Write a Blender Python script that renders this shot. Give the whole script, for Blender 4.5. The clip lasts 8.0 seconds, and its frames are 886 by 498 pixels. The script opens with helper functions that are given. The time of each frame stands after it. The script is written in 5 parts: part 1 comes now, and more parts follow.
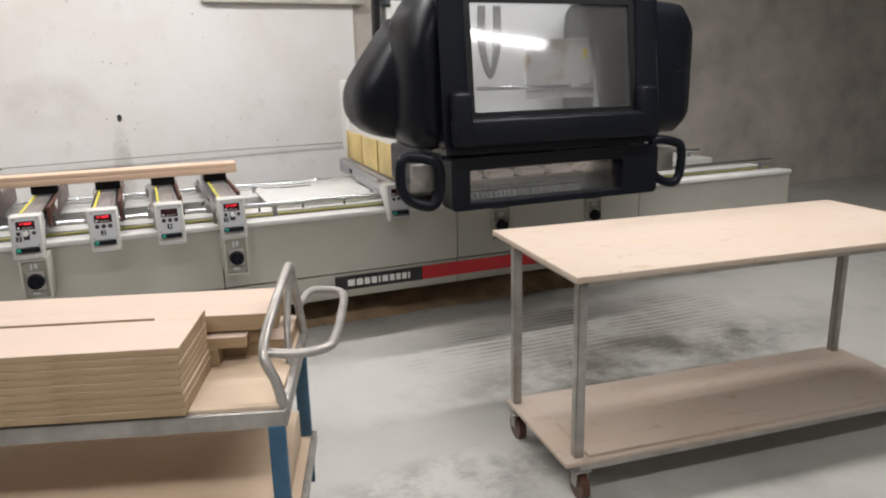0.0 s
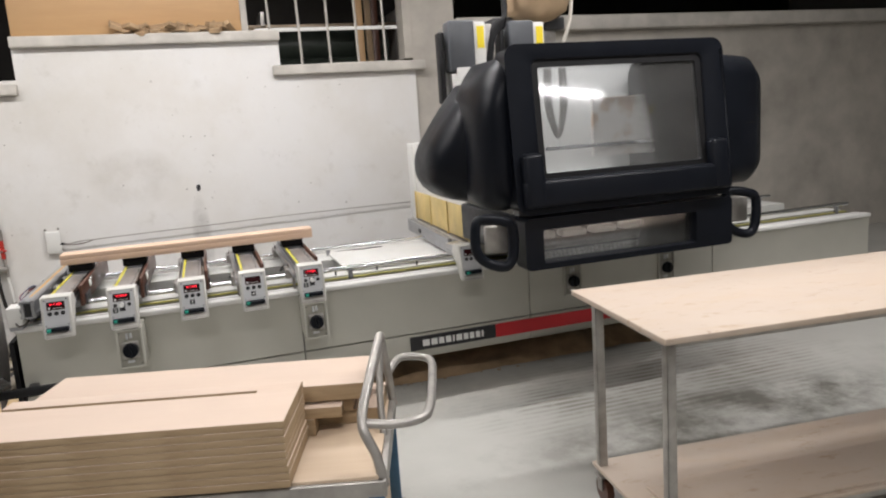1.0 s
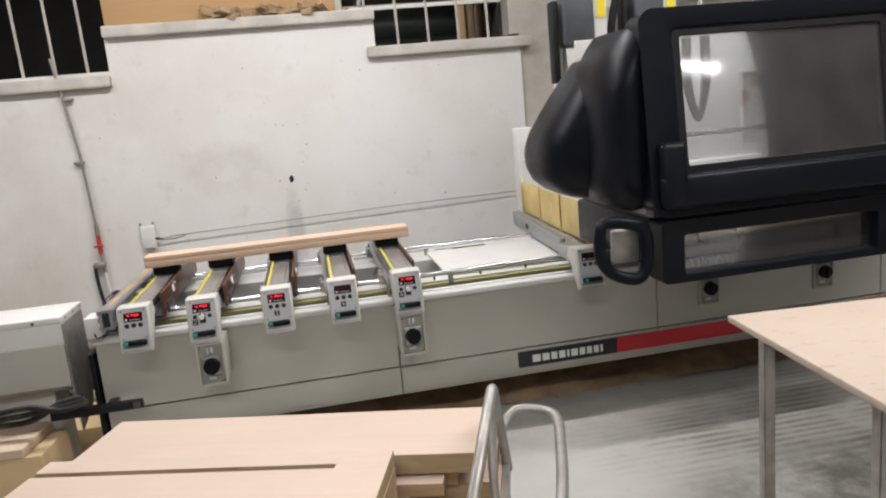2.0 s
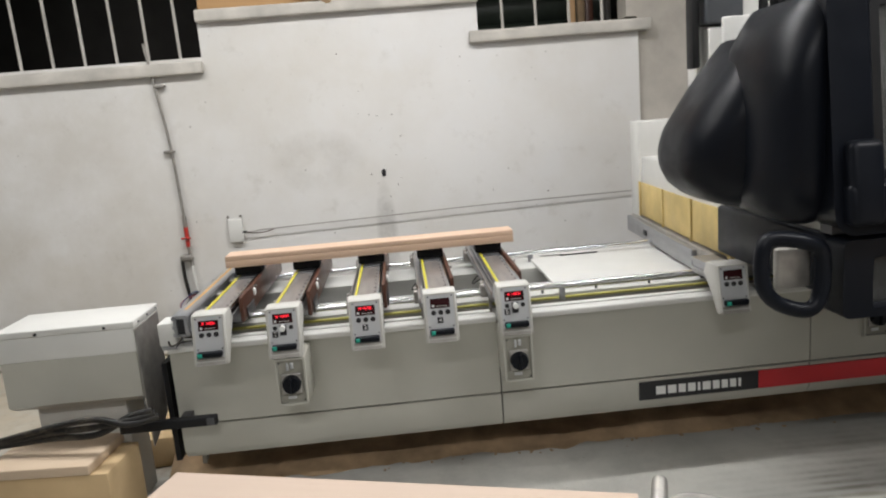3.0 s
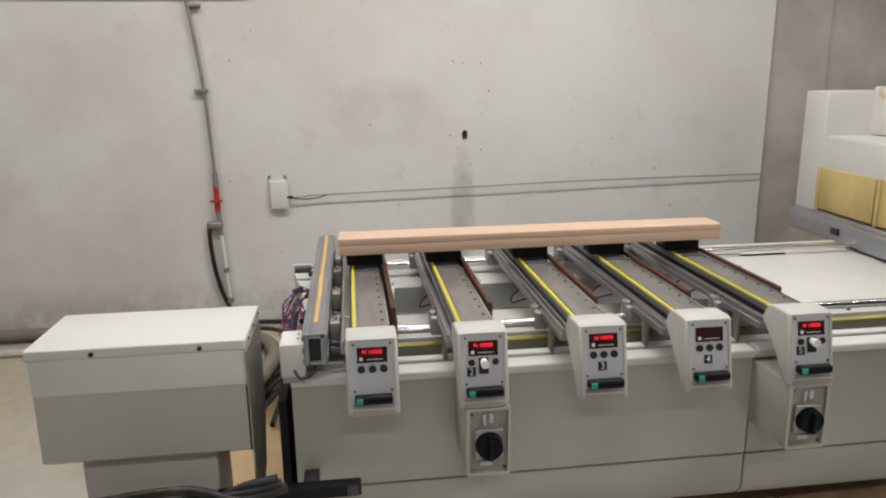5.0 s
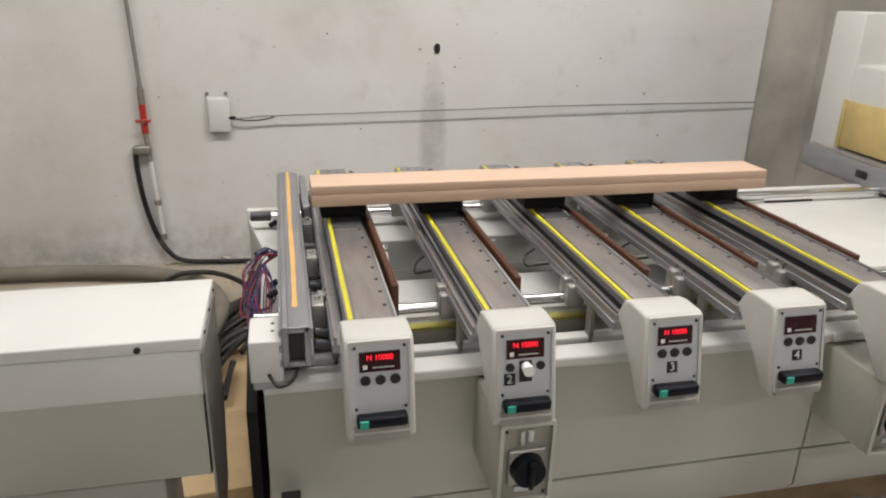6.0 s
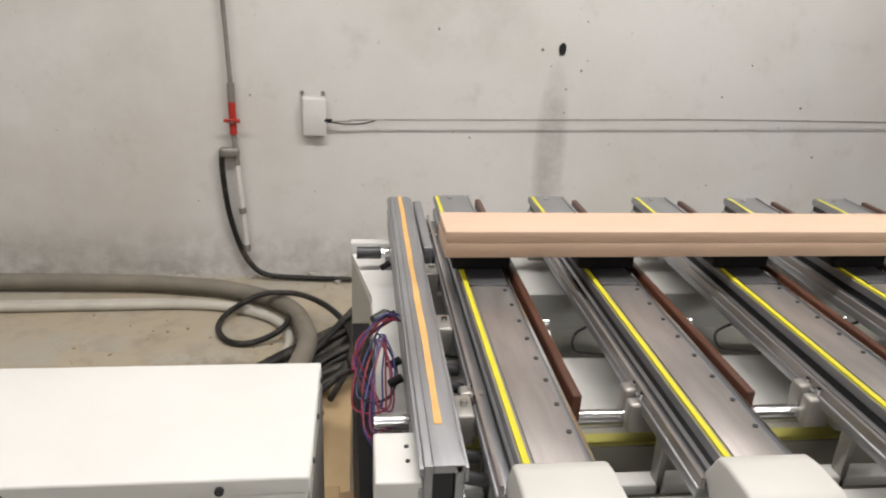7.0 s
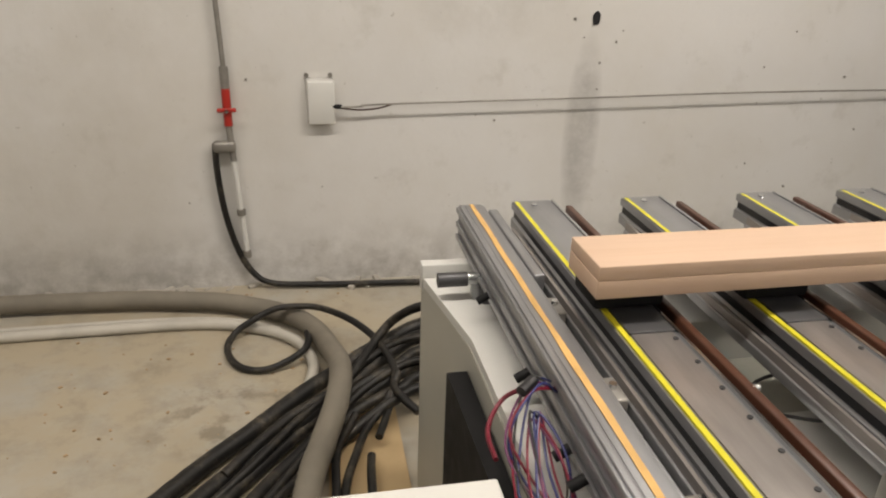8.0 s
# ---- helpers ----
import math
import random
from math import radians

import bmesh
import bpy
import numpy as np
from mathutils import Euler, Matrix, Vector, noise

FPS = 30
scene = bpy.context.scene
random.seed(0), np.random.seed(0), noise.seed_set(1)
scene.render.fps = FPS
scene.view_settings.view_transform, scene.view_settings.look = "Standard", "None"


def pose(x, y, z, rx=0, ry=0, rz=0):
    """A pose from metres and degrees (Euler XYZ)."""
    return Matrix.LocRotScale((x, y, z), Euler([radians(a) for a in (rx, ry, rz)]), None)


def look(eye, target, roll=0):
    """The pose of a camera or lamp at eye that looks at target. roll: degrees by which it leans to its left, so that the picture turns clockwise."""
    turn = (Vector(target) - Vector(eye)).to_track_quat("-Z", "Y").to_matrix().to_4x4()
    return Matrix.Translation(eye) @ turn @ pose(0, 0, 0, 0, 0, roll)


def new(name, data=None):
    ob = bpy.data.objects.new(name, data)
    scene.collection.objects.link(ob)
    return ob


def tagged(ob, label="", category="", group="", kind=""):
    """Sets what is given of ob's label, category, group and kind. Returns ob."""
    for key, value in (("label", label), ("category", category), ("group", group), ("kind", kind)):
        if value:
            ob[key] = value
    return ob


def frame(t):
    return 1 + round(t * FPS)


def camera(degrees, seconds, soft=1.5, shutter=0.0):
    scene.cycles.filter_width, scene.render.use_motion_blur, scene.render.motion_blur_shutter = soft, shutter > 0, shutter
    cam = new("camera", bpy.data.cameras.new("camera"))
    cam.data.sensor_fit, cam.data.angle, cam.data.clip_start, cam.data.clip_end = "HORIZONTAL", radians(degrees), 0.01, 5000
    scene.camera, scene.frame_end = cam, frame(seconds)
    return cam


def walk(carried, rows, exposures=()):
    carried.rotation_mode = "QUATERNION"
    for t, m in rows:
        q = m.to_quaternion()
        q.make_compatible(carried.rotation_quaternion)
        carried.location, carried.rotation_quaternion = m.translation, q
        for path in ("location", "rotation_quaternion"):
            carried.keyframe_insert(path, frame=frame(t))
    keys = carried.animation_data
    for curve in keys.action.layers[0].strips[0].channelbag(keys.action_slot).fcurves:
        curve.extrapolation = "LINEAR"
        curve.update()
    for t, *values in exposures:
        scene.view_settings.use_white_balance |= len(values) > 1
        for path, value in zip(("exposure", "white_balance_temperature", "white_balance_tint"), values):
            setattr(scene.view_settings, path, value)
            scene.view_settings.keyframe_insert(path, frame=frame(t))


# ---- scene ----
cam = camera(63.8, 8.0, soft=2.1)
PATH = [
    (0, (1.006, -3.531, 1.408), (1.747, -1.739, 0.918), -1.3),
    (0.3, (0.991, -3.518, 1.436), (1.704, -1.702, 0.996), -1.2),
    (0.5, (0.941, -3.559, 1.458), (1.649, -1.73, 1.065), -1.5),
    (1, (0.922, -3.533, 1.47), (1.528, -1.658, 1.124), -4.0),
    (1.5, (1.072, -3.334, 1.503), (1.457, -1.406, 1.136), -5.6),
    (1.7, (1.045, -3.222, 1.505), (1.398, -1.292, 1.136), -5.5),
    (2.8, (0.981, -2.674, 1.466), (1.189, -0.724, 1.071), -4.8),
    (3, (0.977, -2.609, 1.487), (1.075, -0.647, 1.112), -4.8),
    (3.5, (0.84, -2.305, 1.444), (0.961, -0.349, 1.041), -2.6),
    (4, (0.609, -2.065, 1.45), (0.723, -0.11, 1.045), -1.1),
    (4.2, (0.532, -1.969, 1.424), (0.555, -0.008, 1.031), -1.4),
    (5.3, (0.082, -1.503, 1.446), (0.507, 0.385, 0.941), -0.1),
    (5.5, (0.051, -1.402, 1.426), (0.568, 0.458, 0.904), 0.3),
    (6, (0.066, -1.126, 1.425), (0.485, 0.698, 0.719), 1.5),
    (6.5, (0.018, -0.873, 1.406), (0.334, 0.96, 0.671), 1.9),
    (7, (-0.042, -0.631, 1.396), (0.19, 1.218, 0.671), 2.6),
    (7.5, (-0.109, -0.389, 1.398), (0.081, 1.461, 0.662), 3.1),
    (8, (-0.303, -0.233, 1.368), (0.059, 1.565, 0.57), 1.8),
]
walk(cam, [(t, look(eye, target, roll)) for t, eye, target, roll in PATH],
     exposures=[(0, 0.08, 6280, 13), (1.5, 0.0, 6280, 13), (3, -0.12, 6200, 10), (3.5, -0.24, 6150, 8), (4, -0.40, 6080, 7), (5.5, -0.30, 6480, 12), (6.5, -0.15, 6330, 12), (7, -0.12, 6450, 12), (8, -0.30, 7050, 12)])

# ---- world and lights ----
world = bpy.data.worlds.new("world")
scene.world = world
world.use_nodes = True
world.node_tree.nodes["Background"].inputs[0].default_value = (0.55, 0.6, 0.7, 1)
world.node_tree.nodes["Background"].inputs[1].default_value = 0.05
LAMP_POWER = 70.0
CEIL = 3.6


# ---- materials ----
def srgb(r, g, b):
    f = lambda v: v / 12.92 if v <= 0.04045 else ((v + 0.055) / 1.055) ** 2.4
    return (f(r / 255), f(g / 255), f(b / 255))


class Mat:
    """A node material: a principled shader whose colour is built up in layers."""

    def __init__(self, name, color, rough=0.5, metal=0.0, spec=0.5):
        self.m = bpy.data.materials.new(name)
        self.m.use_nodes = True
        self.t = self.m.node_tree
        self.n = self.t.nodes
        self.b = self.n["Principled BSDF"]
        self.b.inputs["Roughness"].default_value = rough
        self.b.inputs["Metallic"].default_value = metal
        self.b.inputs["Specular IOR Level"].default_value = spec
        self.base = color
        rgb = self.n.new("ShaderNodeRGB")
        rgb.outputs[0].default_value = (*color, 1)
        self.col = rgb.outputs[0]
        self.co = self.n.new("ShaderNodeTexCoord").outputs["Object"]
        self.bumps = None

    def put(self):
        self.t.links.new(self.col, self.b.inputs["Base Color"])
        return self

    def coords(self, scale=(1, 1, 1), rot=(0, 0, 0)):
        mp = self.n.new("ShaderNodeMapping")
        mp.inputs["Scale"].default_value = scale
        mp.inputs["Rotation"].default_value = rot
        self.t.links.new(self.co, mp.inputs["Vector"])
        return mp.outputs[0]

    def noise(self, scale, detail=4, rough=0.55, stretch=(1, 1, 1), distort=0.0):
        nz = self.n.new("ShaderNodeTexNoise")
        nz.inputs["Scale"].default_value = scale
        nz.inputs["Detail"].default_value = detail
        nz.inputs["Roughness"].default_value = rough
        nz.inputs["Distortion"].default_value = distort
        self.t.links.new(self.coords(stretch), nz.inputs["Vector"])
        return nz.outputs["Fac"]

    def ramp(self, fac, lo, hi):
        mr = self.n.new("ShaderNodeMapRange")
        mr.inputs["From Min"].default_value, mr.inputs["From Max"].default_value = lo, hi
        self.t.links.new(fac, mr.inputs["Value"])
        return mr.outputs[0]

    def math(self, op, a, b=None):
        m = self.n.new("ShaderNodeMath")
        m.operation = op
        for k, v in enumerate((a, b)):
            if v is None:
                continue
            if isinstance(v, (int, float)):
                m.inputs[k].default_value = v
            else:
                self.t.links.new(v, m.inputs[k])
        return m.outputs[0]

    def layer(self, fac, color, amount=1.0):
        """Lays a colour over what is there, where fac is high."""
        mx = self.n.new("ShaderNodeMix")
        mx.data_type = "RGBA"
        f = self.math("MULTIPLY", fac, amount)
        self.t.links.new(f, mx.inputs[0])
        self.t.links.new(self.col, mx.inputs[6])
        mx.inputs[7].default_value = (*color, 1)
        self.col = mx.outputs[2]
        return self

    def vary(self, scale, amount, stretch=(1, 1, 1), detail=5):
        """Lightens and darkens by noise."""
        f = self.ramp(self.noise(scale, detail, stretch=stretch), 0.3, 0.7)
        self.layer(f, tuple(c * (1 - amount) for c in self.base), 1.0)
        return self

    def bump(self, fac, strength=0.2, dist=0.002):
        bp = self.n.new("ShaderNodeBump")
        bp.inputs["Strength"].default_value = strength
        bp.inputs["Distance"].default_value = dist
        self.t.links.new(fac, bp.inputs["Height"])
        if self.bumps is not None:
            self.t.links.new(self.bumps, bp.inputs["Normal"])
        self.bumps = bp.outputs[0]
        self.t.links.new(self.bumps, self.b.inputs["Normal"])
        return self

    def gloss(self, fac, lo, hi):
        mr = self.n.new("ShaderNodeMapRange")
        mr.inputs["To Min"].default_value, mr.inputs["To Max"].default_value = lo, hi
        self.t.links.new(fac, mr.inputs["Value"])
        self.t.links.new(mr.outputs[0], self.b.inputs["Roughness"])
        return self

    def axis(self, k):
        sp = self.n.new("ShaderNodeSeparateXYZ")
        self.t.links.new(self.co, sp.inputs[0])
        return sp.outputs[k]

    def blob(self, axis_a, ca, wa, axis_b, cb, wb):
        """1 inside an ellipse in two of the object's axes, fading to 0 at its rim."""
        a = self.math("POWER", self.math("ABSOLUTE", self.math("DIVIDE", self.math("SUBTRACT", self.axis(axis_a), ca), wa)), 2)
        b = self.math("POWER", self.math("ABSOLUTE", self.math("DIVIDE", self.math("SUBTRACT", self.axis(axis_b), cb), wb)), 2)
        return self.ramp(self.math("ADD", a, b), 1.0, 0.25)


def plain(name, color, rough=0.5, metal=0.0, var=0.12, scale=9.0, grain=120.0, bump=0.08, stretch=(1, 1, 1), spec=0.5):
    m = Mat(name, color, rough, metal, spec)
    m.vary(scale, var, stretch)
    g = m.noise(grain, 3, stretch=stretch)
    m.layer(m.ramp(g, 0.55, 0.8), tuple(c * 0.75 for c in color), var)
    m.bump(g, bump, 0.001)
    m.gloss(m.noise(scale * 2.3, 3), max(0.05, rough - 0.12), min(1.0, rough + 0.12))
    return m.put().m


def wood(name, color, dark, scale=1.0, rough=0.62, along=0):
    m = Mat(name, color, rough)
    st = [28.0, 28.0, 28.0]
    st[along] = 1.6
    f = m.noise(1.0 * scale, 6, 0.65, stretch=tuple(st), distort=0.6)
    m.layer(m.ramp(f, 0.42, 0.72), dark, 0.45)
    m.vary(2.2, 0.10)
    st2 = [190.0, 190.0, 190.0]
    st2[along] = 7.0
    g = m.noise(1.0, 3, stretch=tuple(st2))
    m.layer(m.ramp(g, 0.55, 0.75), dark, 0.22)
    m.bump(g, 0.15, 0.0006)
    return m.put().m


def make_wall_mat():
    base = (0.67, 0.66, 0.645)
    m = Mat("plaster", base, 0.85, spec=0.25)
    m.layer(m.ramp(m.noise(0.9, 5, 0.6), 0.42, 0.72), (0.56, 0.53, 0.475), 0.7)
    m.layer(m.ramp(m.noise(2.3, 6, 0.6), 0.5, 0.8), (0.66, 0.66, 0.66), 0.5)
    m.layer(m.ramp(m.noise(5.0, 6, 0.7), 0.58, 0.8), (0.42, 0.395, 0.35), 0.45)
    streak = m.math("MULTIPLY", m.blob(0, 0.842, 0.085, 2, 0.62, 0.44), m.ramp(m.noise(7.0, 5, 0.65), 0.25, 0.6))
    m.layer(streak, (0.27, 0.26, 0.245), 0.55)
    patch = m.math("MULTIPLY", m.blob(0, 0.40, 0.36, 2, 1.22, 0.24), m.ramp(m.noise(4.0, 5, 0.65), 0.3, 0.7))
    m.layer(patch, (0.40, 0.375, 0.33), 0.5)
    left = m.math("MULTIPLY", m.ramp(m.axis(0), 0.6, -1.2), m.ramp(m.noise(1.6, 6, 0.65), 0.3, 0.65))
    m.layer(left, (0.45, 0.42, 0.36), 0.5)
    low = m.math("MULTIPLY", m.ramp(m.axis(2), 0.30, 0.0), m.ramp(m.noise(9.0, 6, 0.7), 0.36, 0.62))
    m.layer(low, (0.20, 0.18, 0.15), 0.6)
    specks = m.ramp(m.noise(38.0, 2, 0.5), 0.74, 0.78)
    m.layer(specks, (0.25, 0.22, 0.18), 0.35)
    m.bump(m.noise(60.0, 4), 0.15, 0.002)
    m.bump(m.noise(3.0, 5), 0.35, 0.014)
    m.bump(m.noise(14.0, 6, 0.7), 0.2, 0.004)
    return m.put().m


def make_floor_mat():
    base = (0.37, 0.365, 0.335)
    m = Mat("polished concrete", base, 0.42, spec=0.4)
    m.layer(m.ramp(m.noise(0.7, 6, 0.6), 0.4, 0.68), (0.49, 0.485, 0.45), 0.7)
    m.layer(m.ramp(m.noise(1.9, 6, 0.65), 0.55, 0.78), (0.22, 0.215, 0.19), 0.55)
    # fork-truck scrubbing marks beside the high table
    wv = m.n.new("ShaderNodeTexWave")
    wv.wave_type, wv.bands_direction = "BANDS", "Y"
    wv.inputs["Scale"].default_value = 6.5
    wv.inputs["Distortion"].default_value = 3.2
    wv.inputs["Detail"].default_value = 3.0
    wv.inputs["Detail Scale"].default_value = 0.8
    m.t.links.new(m.coords((0.25, 1.0, 1.0), (0, 0, 0.10)), wv.inputs["Vector"])
    zone = m.math("MULTIPLY", m.blob(0, 3.18, 1.25, 1, -0.32, 0.62), m.ramp(m.noise(3.4, 6, 0.7), 0.38, 0.6))
    m.layer(m.math("MULTIPLY", zone, wv.outputs["Fac"]), (0.15, 0.135, 0.105), 0.8)
    m.layer(m.math("MULTIPLY", m.blob(0, 3.27, 1.3, 1, -0.87, 0.34), m.ramp(m.noise(3.3, 6, 0.7), 0.38, 0.62)), (0.09, 0.085, 0.07), 0.85)
    m.layer(m.math("MULTIPLY", m.blob(0, 1.93, 0.7, 1, -1.50, 0.24), m.ramp(m.noise(5.0, 6, 0.7), 0.45, 0.62)), (0.15, 0.145, 0.13), 0.6)
    m.layer(m.math("MULTIPLY", m.blob(0, 1.85, 1.0, 1, -1.87, 0.3), m.ramp(m.noise(4.0, 6, 0.7), 0.4, 0.65)), (0.58, 0.59, 0.57), 0.6)
    # pale dust before the machine, also brightening floor the lamps leave dim
    m.layer(m.math("MULTIPLY", m.blob(0, 1.3, 2.2, 1, 0.02, 0.34), m.ramp(m.noise(3.6, 6, 0.68), 0.30, 0.58)), (0.60, 0.58, 0.53), 0.7)
    # sandy dust behind the machine and along its foot
    dust = m.math("MULTIPLY", m.blob(0, -0.76, 1.5, 1, 1.84, 1.25), m.ramp(m.noise(3.0, 6, 0.65), 0.2, 0.55))
    m.layer(dust, (0.40, 0.33, 0.225), 0.8)
    m.layer(m.math("MULTIPLY", dust, m.ramp(m.noise(6.5, 6, 0.7), 0.48, 0.7)), (0.22, 0.19, 0.145), 0.6)
    dk = m.math("MULTIPLY", m.blob(0, -0.53, 0.32, 1, 1.66, 0.26), m.ramp(m.noise(11.0, 5, 0.6), 0.5, 0.62))
    m.layer(dk, (0.17, 0.14, 0.10), 0.6)
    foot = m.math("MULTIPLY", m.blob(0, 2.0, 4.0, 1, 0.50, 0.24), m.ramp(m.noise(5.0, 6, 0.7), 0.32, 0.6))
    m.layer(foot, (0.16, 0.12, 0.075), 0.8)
    m.layer(m.ramp(m.noise(46.0, 2), 0.73, 0.77), (0.12, 0.11, 0.09), 0.5)
    m.bump(m.noise(25.0, 5), 0.08, 0.003)
    m.gloss(m.noise(2.5, 5), 0.38, 0.7)
    return m.put().m


def make_ends_mat():
    """Sawn edges of blockboard: short light and dark strips."""
    m = Mat("blockboard edge", (0.37, 0.27, 0.16), 0.75)
    vo = m.n.new("ShaderNodeTexVoronoi")
    vo.inputs["Scale"].default_value = 1.0
    m.t.links.new(m.coords((9.0, 9.0, 90.0)), vo.inputs["Vector"])
    sp = m.n.new("ShaderNodeSeparateColor")
    m.t.links.new(vo.outputs["Color"], sp.inputs[0])
    m.layer(sp.outputs[0], (0.24, 0.16, 0.085), 0.7)
    g = m.noise(1.0, 4, stretch=(20, 20, 260))
    m.layer(m.ramp(g, 0.5, 0.75), (0.22, 0.15, 0.09), 0.4)
    m.bump(g, 0.3, 0.001)
    return m.put().m


def make_cable_mat():
    """Black rubber with patches of settled wood dust."""
    m = Mat("dusty black cable", (0.008, 0.0075, 0.007), 0.5, spec=0.4)
    f = m.math("MULTIPLY", m.ramp(m.noise(9.0, 6, 0.7), 0.48, 0.66), m.ramp(m.noise(60.0, 4, 0.7), 0.35, 0.65))
    m.layer(f, (0.30, 0.25, 0.18), 0.35)
    m.layer(m.ramp(m.noise(4.0, 4), 0.45, 0.7), (0.022, 0.019, 0.015), 0.4)
    m.bump(m.noise(80.0, 4), 0.3, 0.001)
    return m.put().m


def make_top_mat():
    """Old rotary-cut plywood, dusty, with blotches and dents."""
    m = Mat("old plywood top", (0.46, 0.38, 0.31), 0.74)
    m.layer(m.ramp(m.noise(3.2, 6, 0.65, (1.0, 2.2, 1.0), 0.8), 0.45, 0.7), (0.46, 0.36, 0.265), 0.7)
    m.layer(m.ramp(m.noise(10.0, 6, 0.7, (1.0, 2.5, 1.0)), 0.58, 0.72), (0.34, 0.235, 0.15), 0.75)
    m.layer(m.ramp(m.noise(30.0, 4, 0.7), 0.66, 0.76), (0.24, 0.16, 0.10), 0.6)
    m.layer(m.ramp(m.noise(1.4, 4), 0.5, 0.75), (0.54, 0.485, 0.415), 0.5)
    m.bump(m.noise(90.0, 4), 0.2, 0.001)
    return m.put().m


def glow(name, color, strength):
    m = Mat(name, color, 0.4)
    m.b.inputs["Emission Color"].default_value = (*color, 1)
    m.b.inputs["Emission Strength"].default_value = strength
    return m.put().m


def make_acrylic(name, haze, tint=(0.93, 0.95, 0.97)):
    """Clear dusty sheet: mirror by Fresnel over a slightly hazed see-through."""
    mt = bpy.data.materials.new(name)
    mt.use_nodes = True
    t, n = mt.node_tree, mt.node_tree.nodes
    n.clear()
    out, tr, gl, df = (n.new("ShaderNode" + k) for k in ("OutputMaterial", "BsdfTransparent", "BsdfGlossy", "BsdfDiffuse"))
    tr.inputs[0].default_value = (*tint, 1)
    gl.inputs["Roughness"].default_value = 0.06
    df.inputs[0].default_value = (0.75, 0.75, 0.72, 1)
    co, nz, mr = n.new("ShaderNodeTexCoord"), n.new("ShaderNodeTexNoise"), n.new("ShaderNodeMapRange")
    nz.inputs["Scale"].default_value = 6.0
    nz.inputs["Detail"].default_value = 6.0
    mr.inputs["To Min"].default_value, mr.inputs["To Max"].default_value = haze * 0.4, haze * 1.6
    m1, m2, fr = n.new("ShaderNodeMixShader"), n.new("ShaderNodeMixShader"), n.new("ShaderNodeFresnel")
    fr.inputs[0].default_value = 1.75
    t.links.new(co.outputs["Object"], nz.inputs["Vector"])
    t.links.new(nz.outputs["Fac"], mr.inputs["Value"])
    t.links.new(mr.outputs[0], m1.inputs[0])
    t.links.new(tr.outputs[0], m1.inputs[1])
    t.links.new(df.outputs[0], m1.inputs[2])
    t.links.new(fr.outputs[0], m2.inputs[0])
    t.links.new(m1.outputs[0], m2.inputs[1])
    t.links.new(gl.outputs[0], m2.inputs[2])
    t.links.new(m2.outputs[0], out.inputs[0])
    return mt


M_WALL = make_wall_mat()
M_FLOOR = make_floor_mat()
M_CONCRETE = plain("raw concrete", (0.50, 0.465, 0.41), 0.9, var=0.35, scale=2.5, grain=45, bump=0.4)
M_SILL = plain("chipped sill", (0.55, 0.52, 0.47), 0.8, var=0.3, scale=5, grain=60, bump=0.3)
M_ROOM = plain("painted block", (0.46, 0.45, 0.43), 0.85, var=0.2, scale=1.2, grain=40)
M_CEIL = plain("ceiling paint", (0.62, 0.62, 0.61), 0.9, var=0.1, scale=1.0)
M_BEIGE = plain("beige enamel", (0.455, 0.445, 0.39), 0.38, var=0.10, scale=3.0, grain=200, bump=0.03)
M_WHITE = plain("white enamel", (0.65, 0.645, 0.615), 0.36, var=0.08, scale=4.0, grain=150, bump=0.03)
M_PAN = plain("dusty white pan", (0.60, 0.60, 0.57), 0.5, var=0.16, scale=3.5, grain=90, bump=0.05)
# channel grey with the shade between the bars put into its tone
M_CHAN = plain("shade-darkened channel grey", (0.27, 0.27, 0.235), 0.5, var=0.3, scale=4, grain=60)
M_OLIVEGREY = plain("olive grey recess", (0.30, 0.29, 0.245), 0.5, var=0.2, scale=8)
M_CASE = plain("light grey case", (0.53, 0.52, 0.485), 0.45, var=0.08, scale=6, grain=160)
M_FACE = plain("silver face plate", (0.55, 0.56, 0.57), 0.4, 0.25, var=0.06, scale=14)
M_ALU = plain("brushed aluminium", (0.40, 0.405, 0.42), 0.36, 0.75, var=0.16, scale=5, grain=60, stretch=(8, 1, 8))
M_STEEL = plain("worn steel plate", (0.44, 0.405, 0.385), 0.33, 0.7, var=0.28, scale=5, grain=70, stretch=(7, 1, 7))
M_CHROME = plain("ground shaft", (0.72, 0.73, 0.74), 0.16, 1.0, var=0.08, scale=12)
M_DARKSTEEL = plain("dark steel", (0.09, 0.09, 0.095), 0.42, 0.5, var=0.3, scale=10)
M_BLACK = plain("black moulded plastic", (0.0065, 0.008, 0.012), 0.37, var=0.3, scale=5, grain=240, bump=0.12, spec=0.16)
M_BLACKM = plain("black rubber", (0.010, 0.010, 0.011), 0.6, var=0.3, scale=8, grain=180, bump=0.15, spec=0.25)
M_YELLOW = plain("yellow scale tape", (0.62, 0.56, 0.03), 0.45, var=0.12, scale=20)
M_STICKER = plain("yellow sticker", (0.85, 0.66, 0.02), 0.45, var=0.06)
M_OLIVE = plain("olive tape", (0.42, 0.39, 0.09), 0.5, var=0.25, scale=9)
M_BELLOWS = plain("yellowed cover", (0.66, 0.50, 0.20), 0.55, var=0.35, scale=5, grain=50)
M_ORANGE = plain("masking tape", (0.66, 0.40, 0.14), 0.65, var=0.18, scale=16)
M_BROWN = plain("brown laminate", (0.085, 0.032, 0.018), 0.36, var=0.3, scale=6, stretch=(6, 1, 6))
M_RED = plain("red vinyl", (0.50, 0.018, 0.025), 0.4, var=0.08)
M_REDP = plain("red valve paint", (0.45, 0.03, 0.02), 0.4, var=0.2)
M_GREEN = plain("green key", (0.02, 0.33, 0.24), 0.4, var=0.05)
